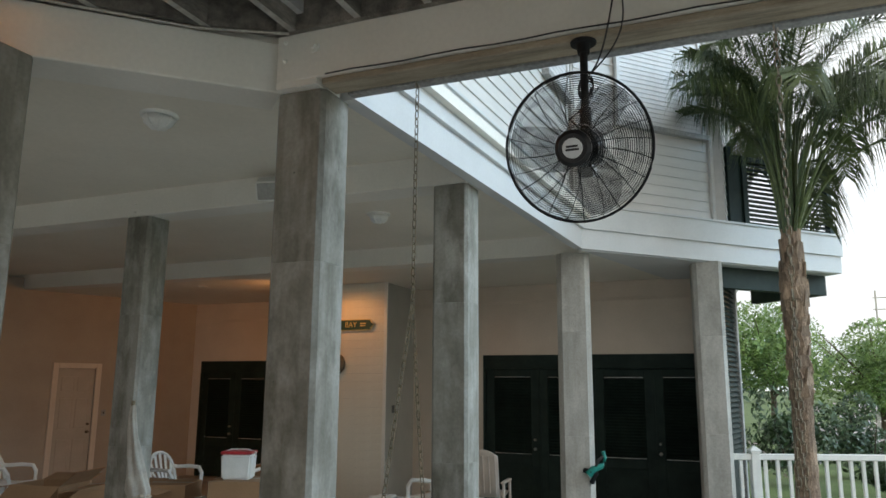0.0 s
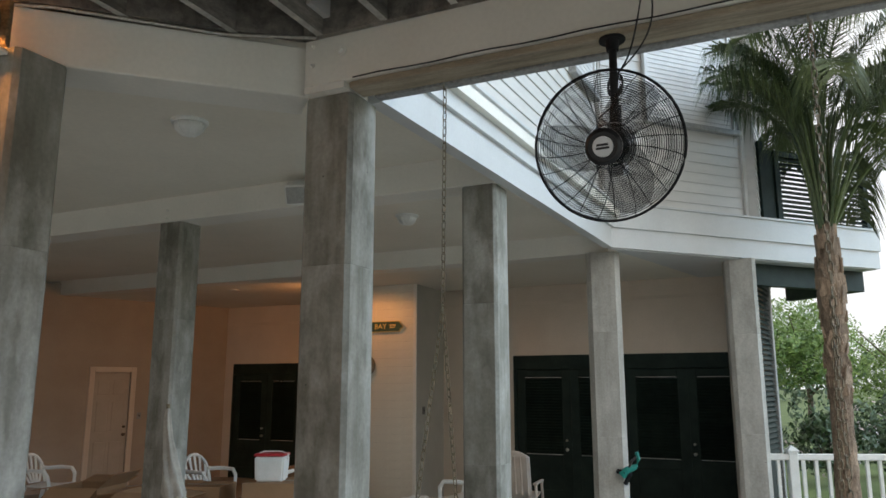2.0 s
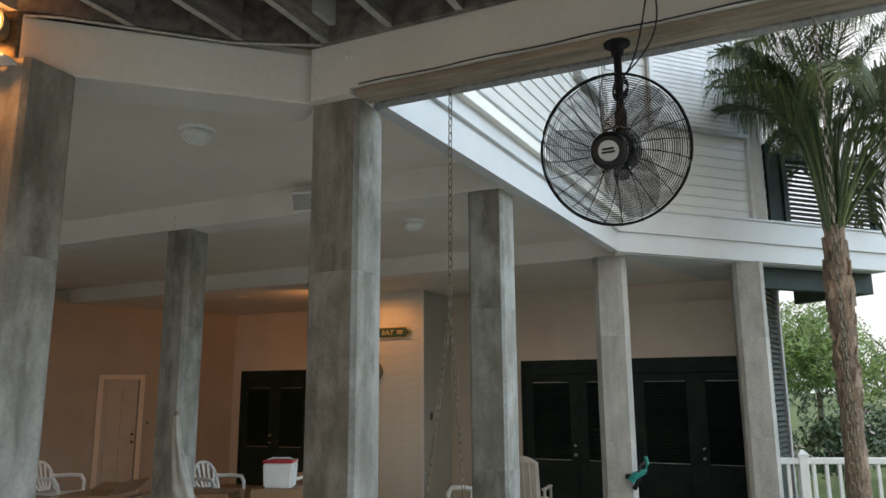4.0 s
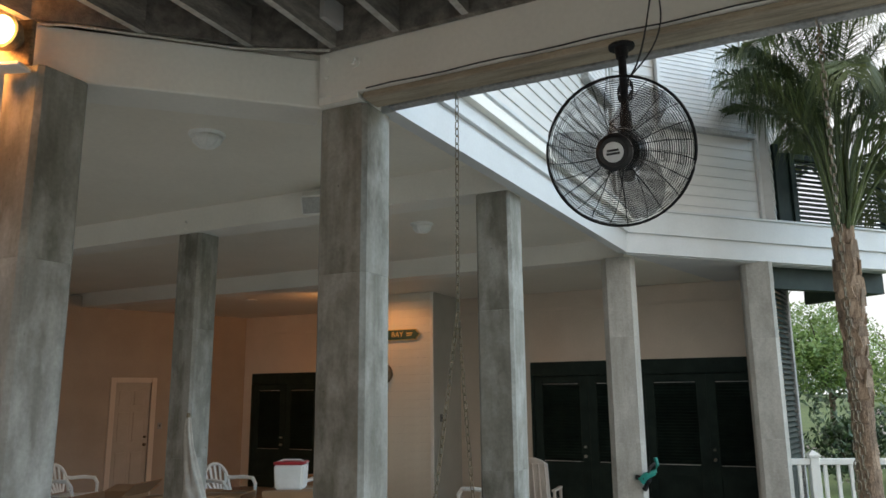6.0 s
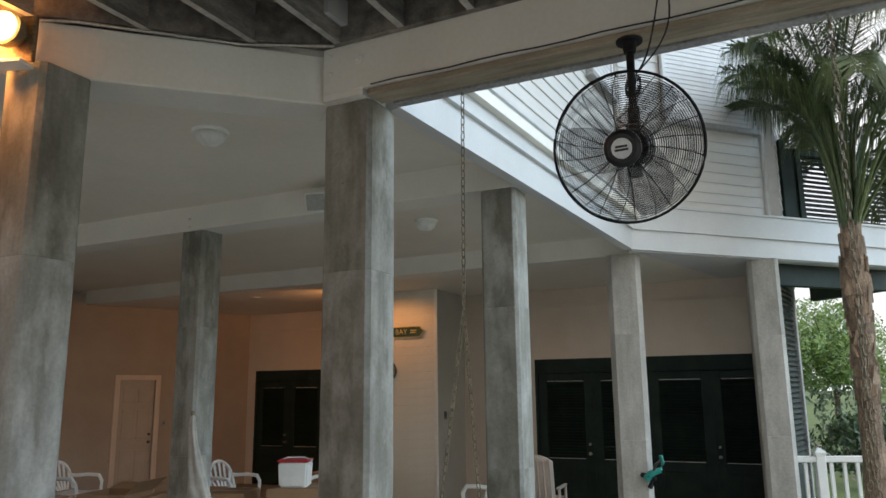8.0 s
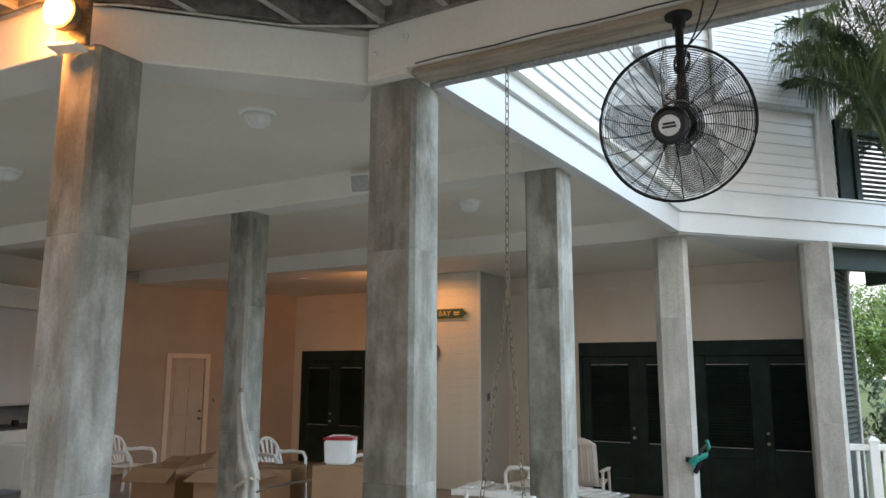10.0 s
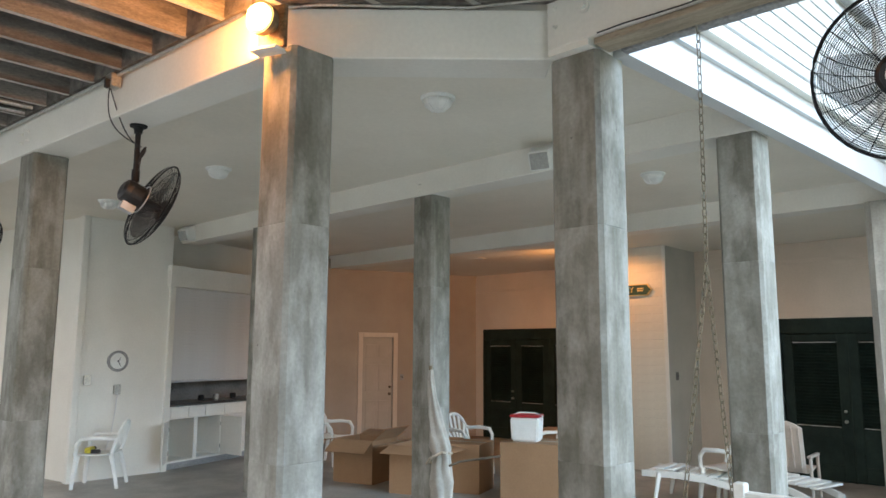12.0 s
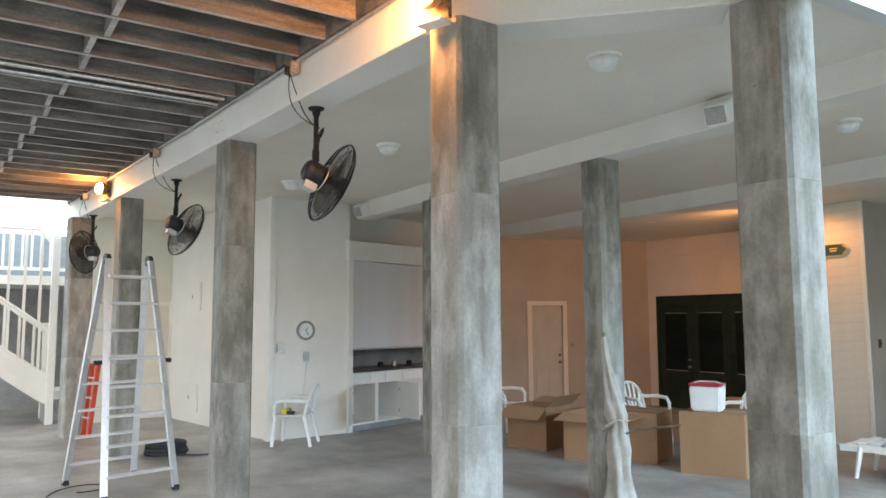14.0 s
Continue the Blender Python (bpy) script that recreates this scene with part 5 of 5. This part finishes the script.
# teal sprayer strapped to the pale column
tl = thing("hose_sprayer", pose(-1.70, 8.78, 0.86, 0, 0, 20), "teal plastic hose sprayer tied to a column", "sprayer")
part("body", tube(bmesh.new(), [(-0.06, -0.02, -0.06), (0.0, -0.04, 0.0), (0.10, -0.05, 0.04)], 0.05, 8, r1=0.03), TEAL, tl)
part("grip", tube(bmesh.new(), [(0.10, -0.05, 0.04), (0.13, -0.05, 0.12), (0.11, -0.05, 0.20)], 0.022, 8), TEAL, tl)
part("lever", tube(bmesh.new(), [(0.02, -0.06, 0.03), (0.05, -0.06, 0.10), (0.12, -0.05, 0.15)], 0.016, 6), PLASTIC_BLACK, tl, "black lever")
part("strap", tube(bmesh.new(), [(-0.10, 0.02, -0.02), (-0.03, -0.05, -0.03), (0.03, -0.03, -0.05), (-0.02, 0.01, -0.16)], 0.03, 6), BLACK, tl, "black strap")

# ---- upper storey: clapboards, window, balcony ----
def clapboards(parent, m, spans, z0, count, mat):
    """Overlapping boards; spans: (s0, s1, from row, to row)."""
    for s0, s1, r0, r1 in spans:
        bm = bmesh.new()
        box(bm, s0, s1, -0.020, 0.0, 0, 0.141)
        for v in bm.verts:
            if v.co.z > 0.1 and v.co.y < -0.01:
                v.co.y = -0.005
        me = bpy.data.meshes.new("clapboard")
        bmesh.ops.recalc_face_normals(bm, faces=bm.faces)
        bm.to_mesh(me)
        bm.free()
        me.materials.append(mat)
        for i in range(r0, min(r1, count)):
            shared("clapboard", me, parent, m @ pose(0, 0, z0 + 0.138 * i))


wa, ws, wr = bpy.data.objects["wall_upper_angle"], bpy.data.objects["wall_upper_side"], bpy.data.objects["wall_upper_return"]
clapboards(wa, pose(0, 0.139, 0), [(0.03, 2.165, 0, 9), (0.03, 0.64, 9, 32), (2.09, 2.165, 9, 32)], H + 0.547, 32, SIDING)
clapboards(ws, pose(0, 0.139, 0), [(-0.4, ul - 0.02, 0, 32)], H + 0.547, 32, SIDING)
clapboards(wr, pose(0, -0.001, 0), [(0.0, 2.14, 0, 32)], H + 0.547, 32, SIDING)


def shuttered_window(name, m, w, h, label):
    win = thing(name, m, label, "window", kind="structure")
    for a in ((-0.05, 0, 0, h), (w, w + 0.05, 0, h), (-0.05, w + 0.05, h, h + 0.06)):
        part("frame", block(a[0], a[1], -0.06, 0.0, a[2], a[3], 0.004), SHUTTER, win)
    part("sill", block(-0.07, w + 0.09, -0.085, 0.0, -0.075, -0.002, 0.006), GREY_TRIM, win, "grey metal sill")
    n = int(h / 0.062)
    bm = bmesh.new()
    box(bm, 0.0, w, -0.035, -0.012, 0.002, 0.0605, None, 0.005)
    me = bpy.data.meshes.new("shutter_slat")
    bmesh.ops.recalc_face_normals(bm, faces=bm.faces)
    bm.to_mesh(me)
    bm.free()
    me.materials.append(SHUTTER)
    for i in range(n):
        shared("shutter_slat", me, win, pose(0, 0, 0.062 * i))
    return win


shuttered_window("window_1", fm @ pose(0.70, 0.118, 5.13), 1.34, 1.85, "window closed by a white roll-down storm shutter")
shuttered_window("window_2", um @ pose(ul - 1.0, 0.118, 5.25), 0.80, 1.6, "narrow window closed by a white storm shutter")

bal = thing("balcony_screen", fm @ pose(2.50, 0.12, H + 0.546), "dark green louvred balcony screen on the ledge", "balcony screen")
BH = 1.02
for x in (0.0, 0.27, 1.92):
    part("post", block(x, x + 0.09, 0, 0.09, 0, BH + (0.10 if x < 0.1 else 0), 0.005), DARKGREEN, bal)
part("infill", block(0.09, 0.27, 0.03, 0.05, 0, BH), DARKGREEN, bal)
for z in (0.0, BH - 0.08):
    part("rail", block(0.36, 1.92, 0.01, 0.08, z, z + 0.08, 0.004), DARKGREEN, bal)
for i in range(13):
    z = 0.13 + (BH - 0.24) * i / 12
    part("slat", box(bmesh.new(), 0.36, 1.92, -0.05, 0.05, -0.006, 0.006, Matrix.Translation((0, 0.045, z)) @ Matrix.Rotation(radians(38), 4, "X")), DARKGREEN, bal)
structure("trim_bracket", block(2.25, 4.36, 0.22, 0.34, H - 0.30, H - 0.015, 0.004), DARKGREEN, fm, "dark beam under the balcony ledge", "bracket")
structure("trim_bracket_end", block(4.24, 4.36, 0.34, 1.5, H - 0.30, H - 0.015, 0.004), DARKGREEN, fm, "dark beam under the balcony ledge", "bracket")
structure("trim_balcony_floor", block(2.2, 4.40, 0.11, 1.6, H + 0.05, H + 0.54), GREY_TRIM, fm, "grey underside of the balcony", "balcony")

# louvred screen beside the last column
sm, sl = along((-0.27, 10.31), (-0.09, 11.38))
scr = thing("louvred_screen", sm, "dark green louvred screen beside the column", "screen")
for x in (0.0, sl - 0.11):
    part("post", block(x, x + 0.11, -0.03, 0.06, 0, H - 0.02, 0.005), DARKGREEN if x == 0 else GREY_TRIM, scr)
part("rail", block(0.11, sl - 0.11, -0.02, 0.05, H - 0.20, H - 0.02), DARKGREEN, scr)
part("rail", block(0.11, sl - 0.11, -0.02, 0.05, 0.0, 0.15), DARKGREEN, scr)
for i in range(44):
    part("slat", box(bmesh.new(), 0.11, sl - 0.11, -0.035, 0.035, -0.005, 0.005, Matrix.Translation((0, 0.015, 0.19 + 0.0685 * i)) @ Matrix.Rotation(radians(52), 4, "X")), DARKGREEN, scr)


# ---- railings ----
def railing(a, b, label, z=0.0, high=0.97, step=0.153, posts=()):
    m, length = along(a, b)
    r = thing("railing", m @ pose(0, 0, z), label, "railing", "white railings")
    part("top_rail", block(0, length, -0.04, 0.04, high - 0.075, high, 0.008), PLASTIC, r)
    part("bottom_rail", block(0, length, -0.025, 0.025, 0.10, 0.16, 0.005), PLASTIC, r)
    bm = block(-0.019, 0.019, -0.019, 0.019, 0.16, high - 0.075)
    me = bpy.data.meshes.new("baluster")
    bm.to_mesh(me)
    bm.free()
    me.materials.append(PLASTIC)
    x = step * 0.6
    while x < length:
        shared("baluster", me, r, pose(x, 0, 0))
        x += step
    for x in posts:
        p_ = part("post", block(x - 0.055, x + 0.055, -0.055, 0.055, 0, high + 0.02, 0.006), PLASTIC, r)
        bm = bmesh.new()
        lathe(bm, [(0.095, high + 0.02), (0.095, high + 0.045), (0.06, high + 0.07), (0.01, high + 0.10)], 4, Matrix.Rotation(radians(45), 4, "Z"))
        part("cap", bm, PLASTIC, p_, at=pose(x, 0, 0))
    return r


railing((-0.36, 10.21), (4.6, 12.15), "white painted railing beside the garden", posts=(0.42, 2.3, 4.5))

# ---- stair at the far left ----
st = thing("outdoor_stair", pose(-14.6, 1.3, 0), "white wooden stair with balustrade beyond the columns", "stair")
n = 11
for i in range(n):
    y, z = -0.26 * i, 0.56 + 0.19 * (i + 1)
    part("tread", block(-1.0, 0.0, y - 0.29, y, z - 0.04, z, 0.004), WHITE, st)
    part("riser", block(-1.0, 0.0, y - 0.012, y - 0.002, z - 0.19, z - 0.04), WHITE, st)
for x in (0.001, -1.041):
    bm = bmesh.new()
    vs = []
    for xx in (x, x + 0.04):
        vs.append([bm.verts.new(p) for p in ((xx, 0.05, 0.34), (xx, 0.05, 0.84), (xx, -3.2, 3.20), (xx, -3.2, 2.76), (xx, -0.12, 0.44))])
    bm.faces.new(vs[0])
    bm.faces.new(vs[1][::-1])
    for k in range(5):
        bm.faces.new((vs[0][k], vs[1][k], vs[1][(k + 1) % 5], vs[0][(k + 1) % 5]))
    part("stringer", bm, WHITE, st)
    slope = 2.36 / 3.25
    for z0 in (1.66, 0.86):
        part("handrail", tube(bmesh.new(), [(x + 0.02, 0.08, z0 - 0.06), (x + 0.02, -3.15, z0 - 0.06 + 3.23 * slope)], 0.035, 6), WHITE, st)
    for i in range(13):
        y = -0.10 - 0.24 * i
        zb = 0.80 - (y - 0.08) * slope
        part("baluster", block(x - 0.003, x + 0.043, y - 0.022, y + 0.022, zb, zb + 0.80), WHITE, st)
    part("newel", block(x - 0.03, x + 0.09, 0.04, 0.16, 0, 3.30 if x > 0 else 1.75, 0.006), WHITE, st)
part("landing", block(-1.0, 0.0, 0.0, 1.05, 0.42, 0.56, 0.004), WHITE, st)
part("landing_base", block(-0.98, -0.05, 0.05, 1.0, 0.0, 0.42), GREY_TRIM, st, "grey base under the landing")
part("low_step", block(-1.0, 0.0, 1.05, 1.33, 0.0, 0.37, 0.004), WHITE, st)
part("low_step", block(-1.0, 0.0, 1.33, 1.61, 0.0, 0.18, 0.004), WHITE, st)
part("guard_rail", tube(bmesh.new(), [(0.02, -3.2, 2.10 + 1.29), (0.02, -0.18, 3.385), (0.02, 0.12, 3.08)], 0.04, 6), WHITE, st)
for i in range(13):
    y = -3.0 + 0.24 * i
    part("guard_baluster", block(-0.003, 0.043, y - 0.022, y + 0.022, min(3.2, 1.62 - (y - 0.08) * slope), 3.37), WHITE, st)
railing((-15.6, -1.9), (-15.6, 2.6), "white landing railing above the stair", z=2.62, high=0.98, posts=(0.1, 4.4))
structure("floor_landing", block(-17.6, -15.5, -2.0, 3.4, 2.45, 2.62), WHITE, label="raised landing at the head of the stair", category="landing")
for y in (-1.7, 2.3):
    q_ = thing("landing_post", pose(-15.7, y, 0), "white square post under the landing", "post", "landing posts")
    part("shaft", block(-0.07, 0.07, -0.07, 0.07, 0, 2.45, 0.006), WHITE, q_)
structure("wall_under_stair", block(-17.6, -17.4, -4.0, 3.4, 0, 2.45), GREY_TRIM, label="dark lattice wall under the landing", category="wall")

SLATE = material("slate_green_siding", (0.17, 0.19, 0.19), (0.24, 0.26, 0.26), 0.6, 1.2, 40, 0.1, stretch=(1, 1, 6), grain=0.1)
wall("wall_beyond", (-19.0, -9.0), (-19.0, 4.1), 0, 3.75, SLATE, label="slate-green neighbouring wall beyond the landing")

# paved yard on the open side
structure("pavement", prism(bmesh.new(), [(-24, -7.02), (-24, -26), (16, -26), (16, 8.6), (2.62, 8.6), (2.62, -7.02)], -0.3, -0.04), material("pale_paving", (0.48, 0.465, 0.43), (0.60, 0.585, 0.545), 0.8, 0.7, 20, 0.2, grain=0.12), label="pale concrete paving round the house", category="pavement")


# ---- palm ----
def frond(bm, base, az, lift, length, droop, rng, n=16, leaf=0.42, bend=1.9):
    """A feather leaf: an arching stalk with two rows of hanging leaflets."""
    p = Vector(base)
    pts, dirs = [p.copy()], []
    for i in range(n):
        t = i / (n - 1)
        el = radians(lift - droop * t ** bend)
        d = Vector((math.cos(az) * math.cos(el), math.sin(az) * math.cos(el), math.sin(el)))
        p = p + d * length / n
        pts.append(p.copy())
        dirs.append(d)
    tube(bm, pts, 0.026, 5, r1=0.003)
    side = Vector((-math.sin(az), math.cos(az), 0))
    m = 84
    for i in range(m):
        t = 0.43 + 0.56 * i / m
        k = min(n - 1, int(t * n))
        q = pts[k].lerp(pts[k + 1], t * n - k)
        d = dirs[k]
        ll = leaf * (0.55 + 0.75 * math.sin(math.pi * min(1, (t - 0.22) / 0.8))) * rng.uniform(0.8, 1.15)
        for s in (-1, 1):
            out = (d * 0.75 + side * s * rng.uniform(0.65, 1.0) + Vector((0, 0, rng.uniform(-0.15, 0.3)))).normalized()
            w = d.cross(out).normalized().cross(out) * 0.0085
            a0, a1, a2 = q, q + out * ll * 0.42 - Vector((0, 0, 0.08 * ll)), q + out * ll * 0.66 - Vector((0, 0, ll * rng.uniform(0.45, 0.85)))
            tw = w * 0.8 + Vector((0, 0, 0.006))
            v = [bm.verts.new(c) for c in (a0 - w * 0.6, a0 + w * 0.6, a1 + tw, a1 - tw, a2)]
            bm.faces.new((v[0], v[1], v[2], v[3]))
            bm.faces.new((v[3], v[2], v[4]))


def girth(f):
    """Radius of a palm trunk at the share f of its height: a flare below, a bulge of old boots, a narrow neck."""
    return 0.128 + 0.035 * max(0, 1 - f * 3) + 0.035 * math.exp(-((f - 0.80) / 0.10) ** 2) - 0.055 * max(0, min(1, (f - 0.86) / 0.10))


def palm(x, y, top, lean, label, fronds=30, seed=3, scale=1.0, boots=True, wind=0.0):
    rng = random.Random(seed)
    t_ = thing("palm_tree", pose(x, y, -0.1), label, "palm tree", "palms")
    bm = bmesh.new()
    rings, n = [], 34
    for i in range(n):
        z = top * i / (n - 1)
        f = i / (n - 1)
        r = girth(f) * scale * (1 + 0.05 * (i % 2))
        cx, cy = lean[0] * f, lean[1] * f
        rings.append([bm.verts.new((cx + r * (1 + 0.06 * rng.uniform(-1, 1)) * math.cos(2 * math.pi * k / 16), cy + r * (1 + 0.06 * rng.uniform(-1, 1)) * math.sin(2 * math.pi * k / 16), z)) for k in range(16)])
    for a, b in zip(rings, rings[1:]):
        for k in range(16):
            bm.faces.new((a[k], a[(k + 1) % 16], b[(k + 1) % 16], b[k]))
    bm.faces.new(rings[-1])
    trunk = part("trunk", bm, BARK, t_)
    if boots:
        for i in range(44):
            f = 0.46 + 0.50 * i / 44
            a = i * 2.4
            z = top * f
            r = girth(f) * scale
            m = Matrix.Translation((lean[0] * f, lean[1] * f, z)) @ Matrix.Rotation(a, 4, "Z") @ Matrix.Translation((r * 0.93, 0, 0)) @ Matrix.Rotation(radians(rng.uniform(-1, 3)), 4, "Y")
            bm = bmesh.new()
            wd, h = rng.uniform(0.06, 0.10), rng.uniform(0.10, 0.20) if f < 0.85 else rng.uniform(0.16, 0.30)
            box(bm, -0.015, 0.012, -wd, wd, 0, h)
            for v in bm.verts:
                if v.co.z > 0.01:
                    v.co.y *= rng.uniform(0.35, 0.7)
                    v.co.x += 0.01
            bmesh.ops.transform(bm, matrix=m, verts=bm.verts)
            part("leaf_boot", bm, BOOT, trunk)
    bm = bmesh.new()
    lathe(bm, [(0.115 * scale, -0.20), (0.105 * scale, 0.0), (0.085 * scale, 0.22), (0.05 * scale, 0.55), (0.02, 0.75)], 14, Matrix.Translation((lean[0], lean[1], top)))
    part("crown_shaft", bm, BOOT, t_, "brown fibrous crown shaft")
    for i in range(fronds):
        bm = bmesh.new()
        az = i * 2.39996 + rng.uniform(-0.2, 0.2)
        f = i / fronds
        house, open_side = max(0, -math.cos(az)), max(0, math.cos(az - 0.3))
        frond(bm, (lean[0] + 0.09 * math.cos(az), lean[1] + 0.09 * math.sin(az), top - 0.05 + 0.25 * (1 - f)), az,
              90 - 14 * f * (1 - 0.6 * house) - 20 * f * open_side, rng.uniform(3.2, 3.9) * scale * (1 - wind * house),
              122 + 18 * f * (1 - house) - 38 * house + rng.uniform(-12, 12), rng, leaf=0.66 * scale, bend=rng.uniform(1.6, 2.4) + 0.4 * house)
        part("frond", bm, FROND, t_)
    return t_


palm(0.54, 9.30, 3.72, (0.05, 0.05), "palm with rough brown trunk and feathery fronds", fronds=34, scale=0.86, wind=0.16)
palm(-0.6, 38.0, 6.2, (0.1, 0), "distant palm above the trees", fronds=22, seed=8, scale=1.2, boots=False)


# ---- trees and shrubs ----
def leafy(bm, centre, radii, count, size, rng, lumps=9):
    c = Vector(centre)
    nodes = []
    for _ in range(lumps):
        d = Vector((rng.gauss(0, 1), rng.gauss(0, 1), rng.gauss(0, 1))).normalized() * rng.uniform(0.25, 0.8)
        nodes.append((Vector((d.x * radii[0], d.y * radii[1], d.z * radii[2])), rng.uniform(0.28, 0.5)))
    for _ in range(count):
        o, r = rng.choice(nodes)
        d = Vector((rng.gauss(0, 1), rng.gauss(0, 1), rng.gauss(0, 1))).normalized() * r * rng.uniform(0.55, 1.05) ** 0.5
        p = c + o + Vector((d.x * radii[0], d.y * radii[1], d.z * radii[2]))
        u = Vector((rng.uniform(-1, 1), rng.uniform(-1, 1), rng.uniform(-1, 1))).normalized()
        w = u.orthogonal().normalized()
        s = size * rng.uniform(0.6, 1.4)
        v = [bm.verts.new(q) for q in (p - u * s, p + w * s * 0.45, p + u * s, p - w * s * 0.45)]
        bm.faces.new(v)


def tree(x, y, h, rad, label, mat, count=7000, seed=1, size=0.075):
    rng = random.Random(seed)
    t_ = thing("tree", pose(x, y, -0.12), label, "tree", "garden trees")
    trunk = part("trunk", tube(bmesh.new(), [(0, 0, 0), (0.05, 0.02, h * 0.25), (0.0, 0.05, h * 0.5)], 0.13, 8, r1=0.07), TWIG, t_)
    for k in range(7):
        a = 2 * math.pi * k / 7
        part("limb", tube(bmesh.new(), [(0, 0.02, h * (0.26 + 0.03 * k)), (rad * 0.35 * math.cos(a), rad * 0.35 * math.sin(a), h * (0.45 + 0.03 * k)), (rad * 0.7 * math.cos(a), rad * 0.7 * math.sin(a), h * (0.62 + 0.03 * k))], 0.045, 5, r1=0.01), TWIG, trunk)
    bm = bmesh.new()
    leafy(bm, (0, 0, h * 0.64), (rad, rad, h * 0.40), count, size, rng, 14)
    part("crown", bm, mat, t_)
    return t_


def shrub(x, y, h, rad, label, mat, count=2500, seed=1, flowers=0):
    rng = random.Random(seed)
    s = thing("shrub", pose(x, y, -0.12), label, "shrub", "garden shrubs")
    for k in range(5):
        a = 2 * math.pi * k / 5
        part("stem", tube(bmesh.new(), [(0.05 * math.cos(a), 0.05 * math.sin(a), 0), (rad * 0.4 * math.cos(a), rad * 0.4 * math.sin(a), h * 0.7)], 0.02, 5, r1=0.006), TWIG, s)
    bm = bmesh.new()
    leafy(bm, (0, 0, h * 0.52), (rad, rad, h * 0.5), count, 0.06, rng, 10)
    part("foliage", bm, mat, s)
    if flowers:
        bm = bmesh.new()
        leafy(bm, (0, 0, h * 0.58), (rad * 1.05, rad * 1.05, h * 0.52), flowers, 0.045, rng, 10)
        part("blossom", bm, BLOSSOM, s, "pale pink blossom")
    return s


tree(3.3, 23.0, 4.6, 2.3, "bright green leafy tree beyond the railing", LEAF, 17000, 2, 0.052)
tree(6.6, 25.0, 4.5, 2.2, "bright green leafy tree beyond the railing", LEAF, 15000, 5, 0.052)
tree(0.8, 30.0, 5.6, 2.8, "olive green tree farther back", LEAF, 11000, 7, 0.075)
tree(11.0, 28.0, 5.0, 2.6, "bright green tree at the garden's edge", LEAF, 6000, 9, 0.09)
shrub(0.75, 16.6, 2.0, 1.0, "flowering shrub with pale pink blossom", LEAF_DARK, 3000, 3, 200)
shrub(2.3, 18.2, 1.9, 1.1, "flowering shrub with pale pink blossom", LEAF_DARK, 3000, 4, 130)
shrub(3.7, 15.4, 1.25, 0.9, "low dark green shrub behind the railing", LEAF_DARK, 2400, 6)
shrub(5.2, 16.0, 1.3, 1.0, "low dark green shrub behind the railing", LEAF_DARK, 2400, 8)
shrub(2.2, 14.6, 0.95, 0.8, "low dark green shrub behind the railing", LEAF_DARK, 2000, 9)
for i, (x, y) in enumerate(((-27, -6), (-29, -1), (-28, 5), (-31, 9))):
    tree(x, y, 4.6 + 0.6 * (i % 2), 2.8, "leafy tree beyond the stair", LEAF, 2500, 20 + i, 0.14)


def far_house(x, y, turn, label):
    h = thing("house", pose(x, y, -0.1, 0, 0, turn), label, "house")
    w_ = part("wall", block(-5, 5, 0, 6, 0, 3.0), SIDING, h)
    bm = bmesh.new()
    vs = [bm.verts.new(p) for p in ((-5.5, -0.5, 2.95), (5.5, -0.5, 2.95), (5.5, 6.5, 2.95), (-5.5, 6.5, 2.95), (-4.0, 3, 4.6), (4.0, 3, 4.6))]
    for q in ((0, 1, 5, 4), (1, 2, 5), (2, 3, 4, 5), (3, 0, 4), (3, 2, 1, 0)):
        bm.faces.new([vs[i] for i in q])
    part("roof", bm, GREY_TRIM, h)
    for xx in (-3.2, 0.2, 3.0):
        win = part("window", block(xx, xx + 1.1, -0.05, 0.02, 0.9, 2.2), WHITE, h)
        part("pane", block(xx + 0.08, xx + 1.02, -0.06, -0.051, 0.98, 2.12), STONE, win)
    return h


far_house(9.8, 36, -20, "white neighbouring house behind the trees")
# unseen shrubbery round the open side, added to hold back low sky light
rng_ = random.Random(31)
bm = bmesh.new()
for i in range(54):
    a = radians(118 + 200 * i / 53)
    r = 27 + 4 * rng_.random()
    leafy(bm, (r * math.cos(a) - 4, r * math.sin(a) + 2, 1.3 + 0.6 * rng_.random()), (3.4, 3.4, 1.7), 420, 0.62, rng_, 9)
tagged(part("light_blocking_belt", bm, LEAF_DARK), "unseen low dark green shrubbery added to block low skylight", "trees", kind="stuff")
# far belt of trees
rng_ = random.Random(77)
bm = bmesh.new()
for i in range(60):
    a = 2 * math.pi * i / 60
    r = 85 + 12 * rng_.random()
    leafy(bm, (r * math.cos(a), r * math.sin(a) + 5, 1.8 + rng_.random() * 1.4), (6.0, 6.0, 3.2), 260, 0.55, rng_, 8)
belt = part("far_trees", bm, LEAF_DARK)
tagged(belt, "belt of distant trees round the grounds", "trees", kind="stuff")

an = thing("antenna_mast", pose(4.25, 28.8, -0.1), "thin metal antenna mast above the trees", "antenna")
part("mast", rod((0, 0, 0), (0, 0, 5.2), 0.03, 8), STEEL, an)
for z, w in ((4.95, 0.7), (4.55, 0.5)):
    part("arm", rod((-0.1, 0, z), (w, 0, z), 0.018, 6), STEEL, an)
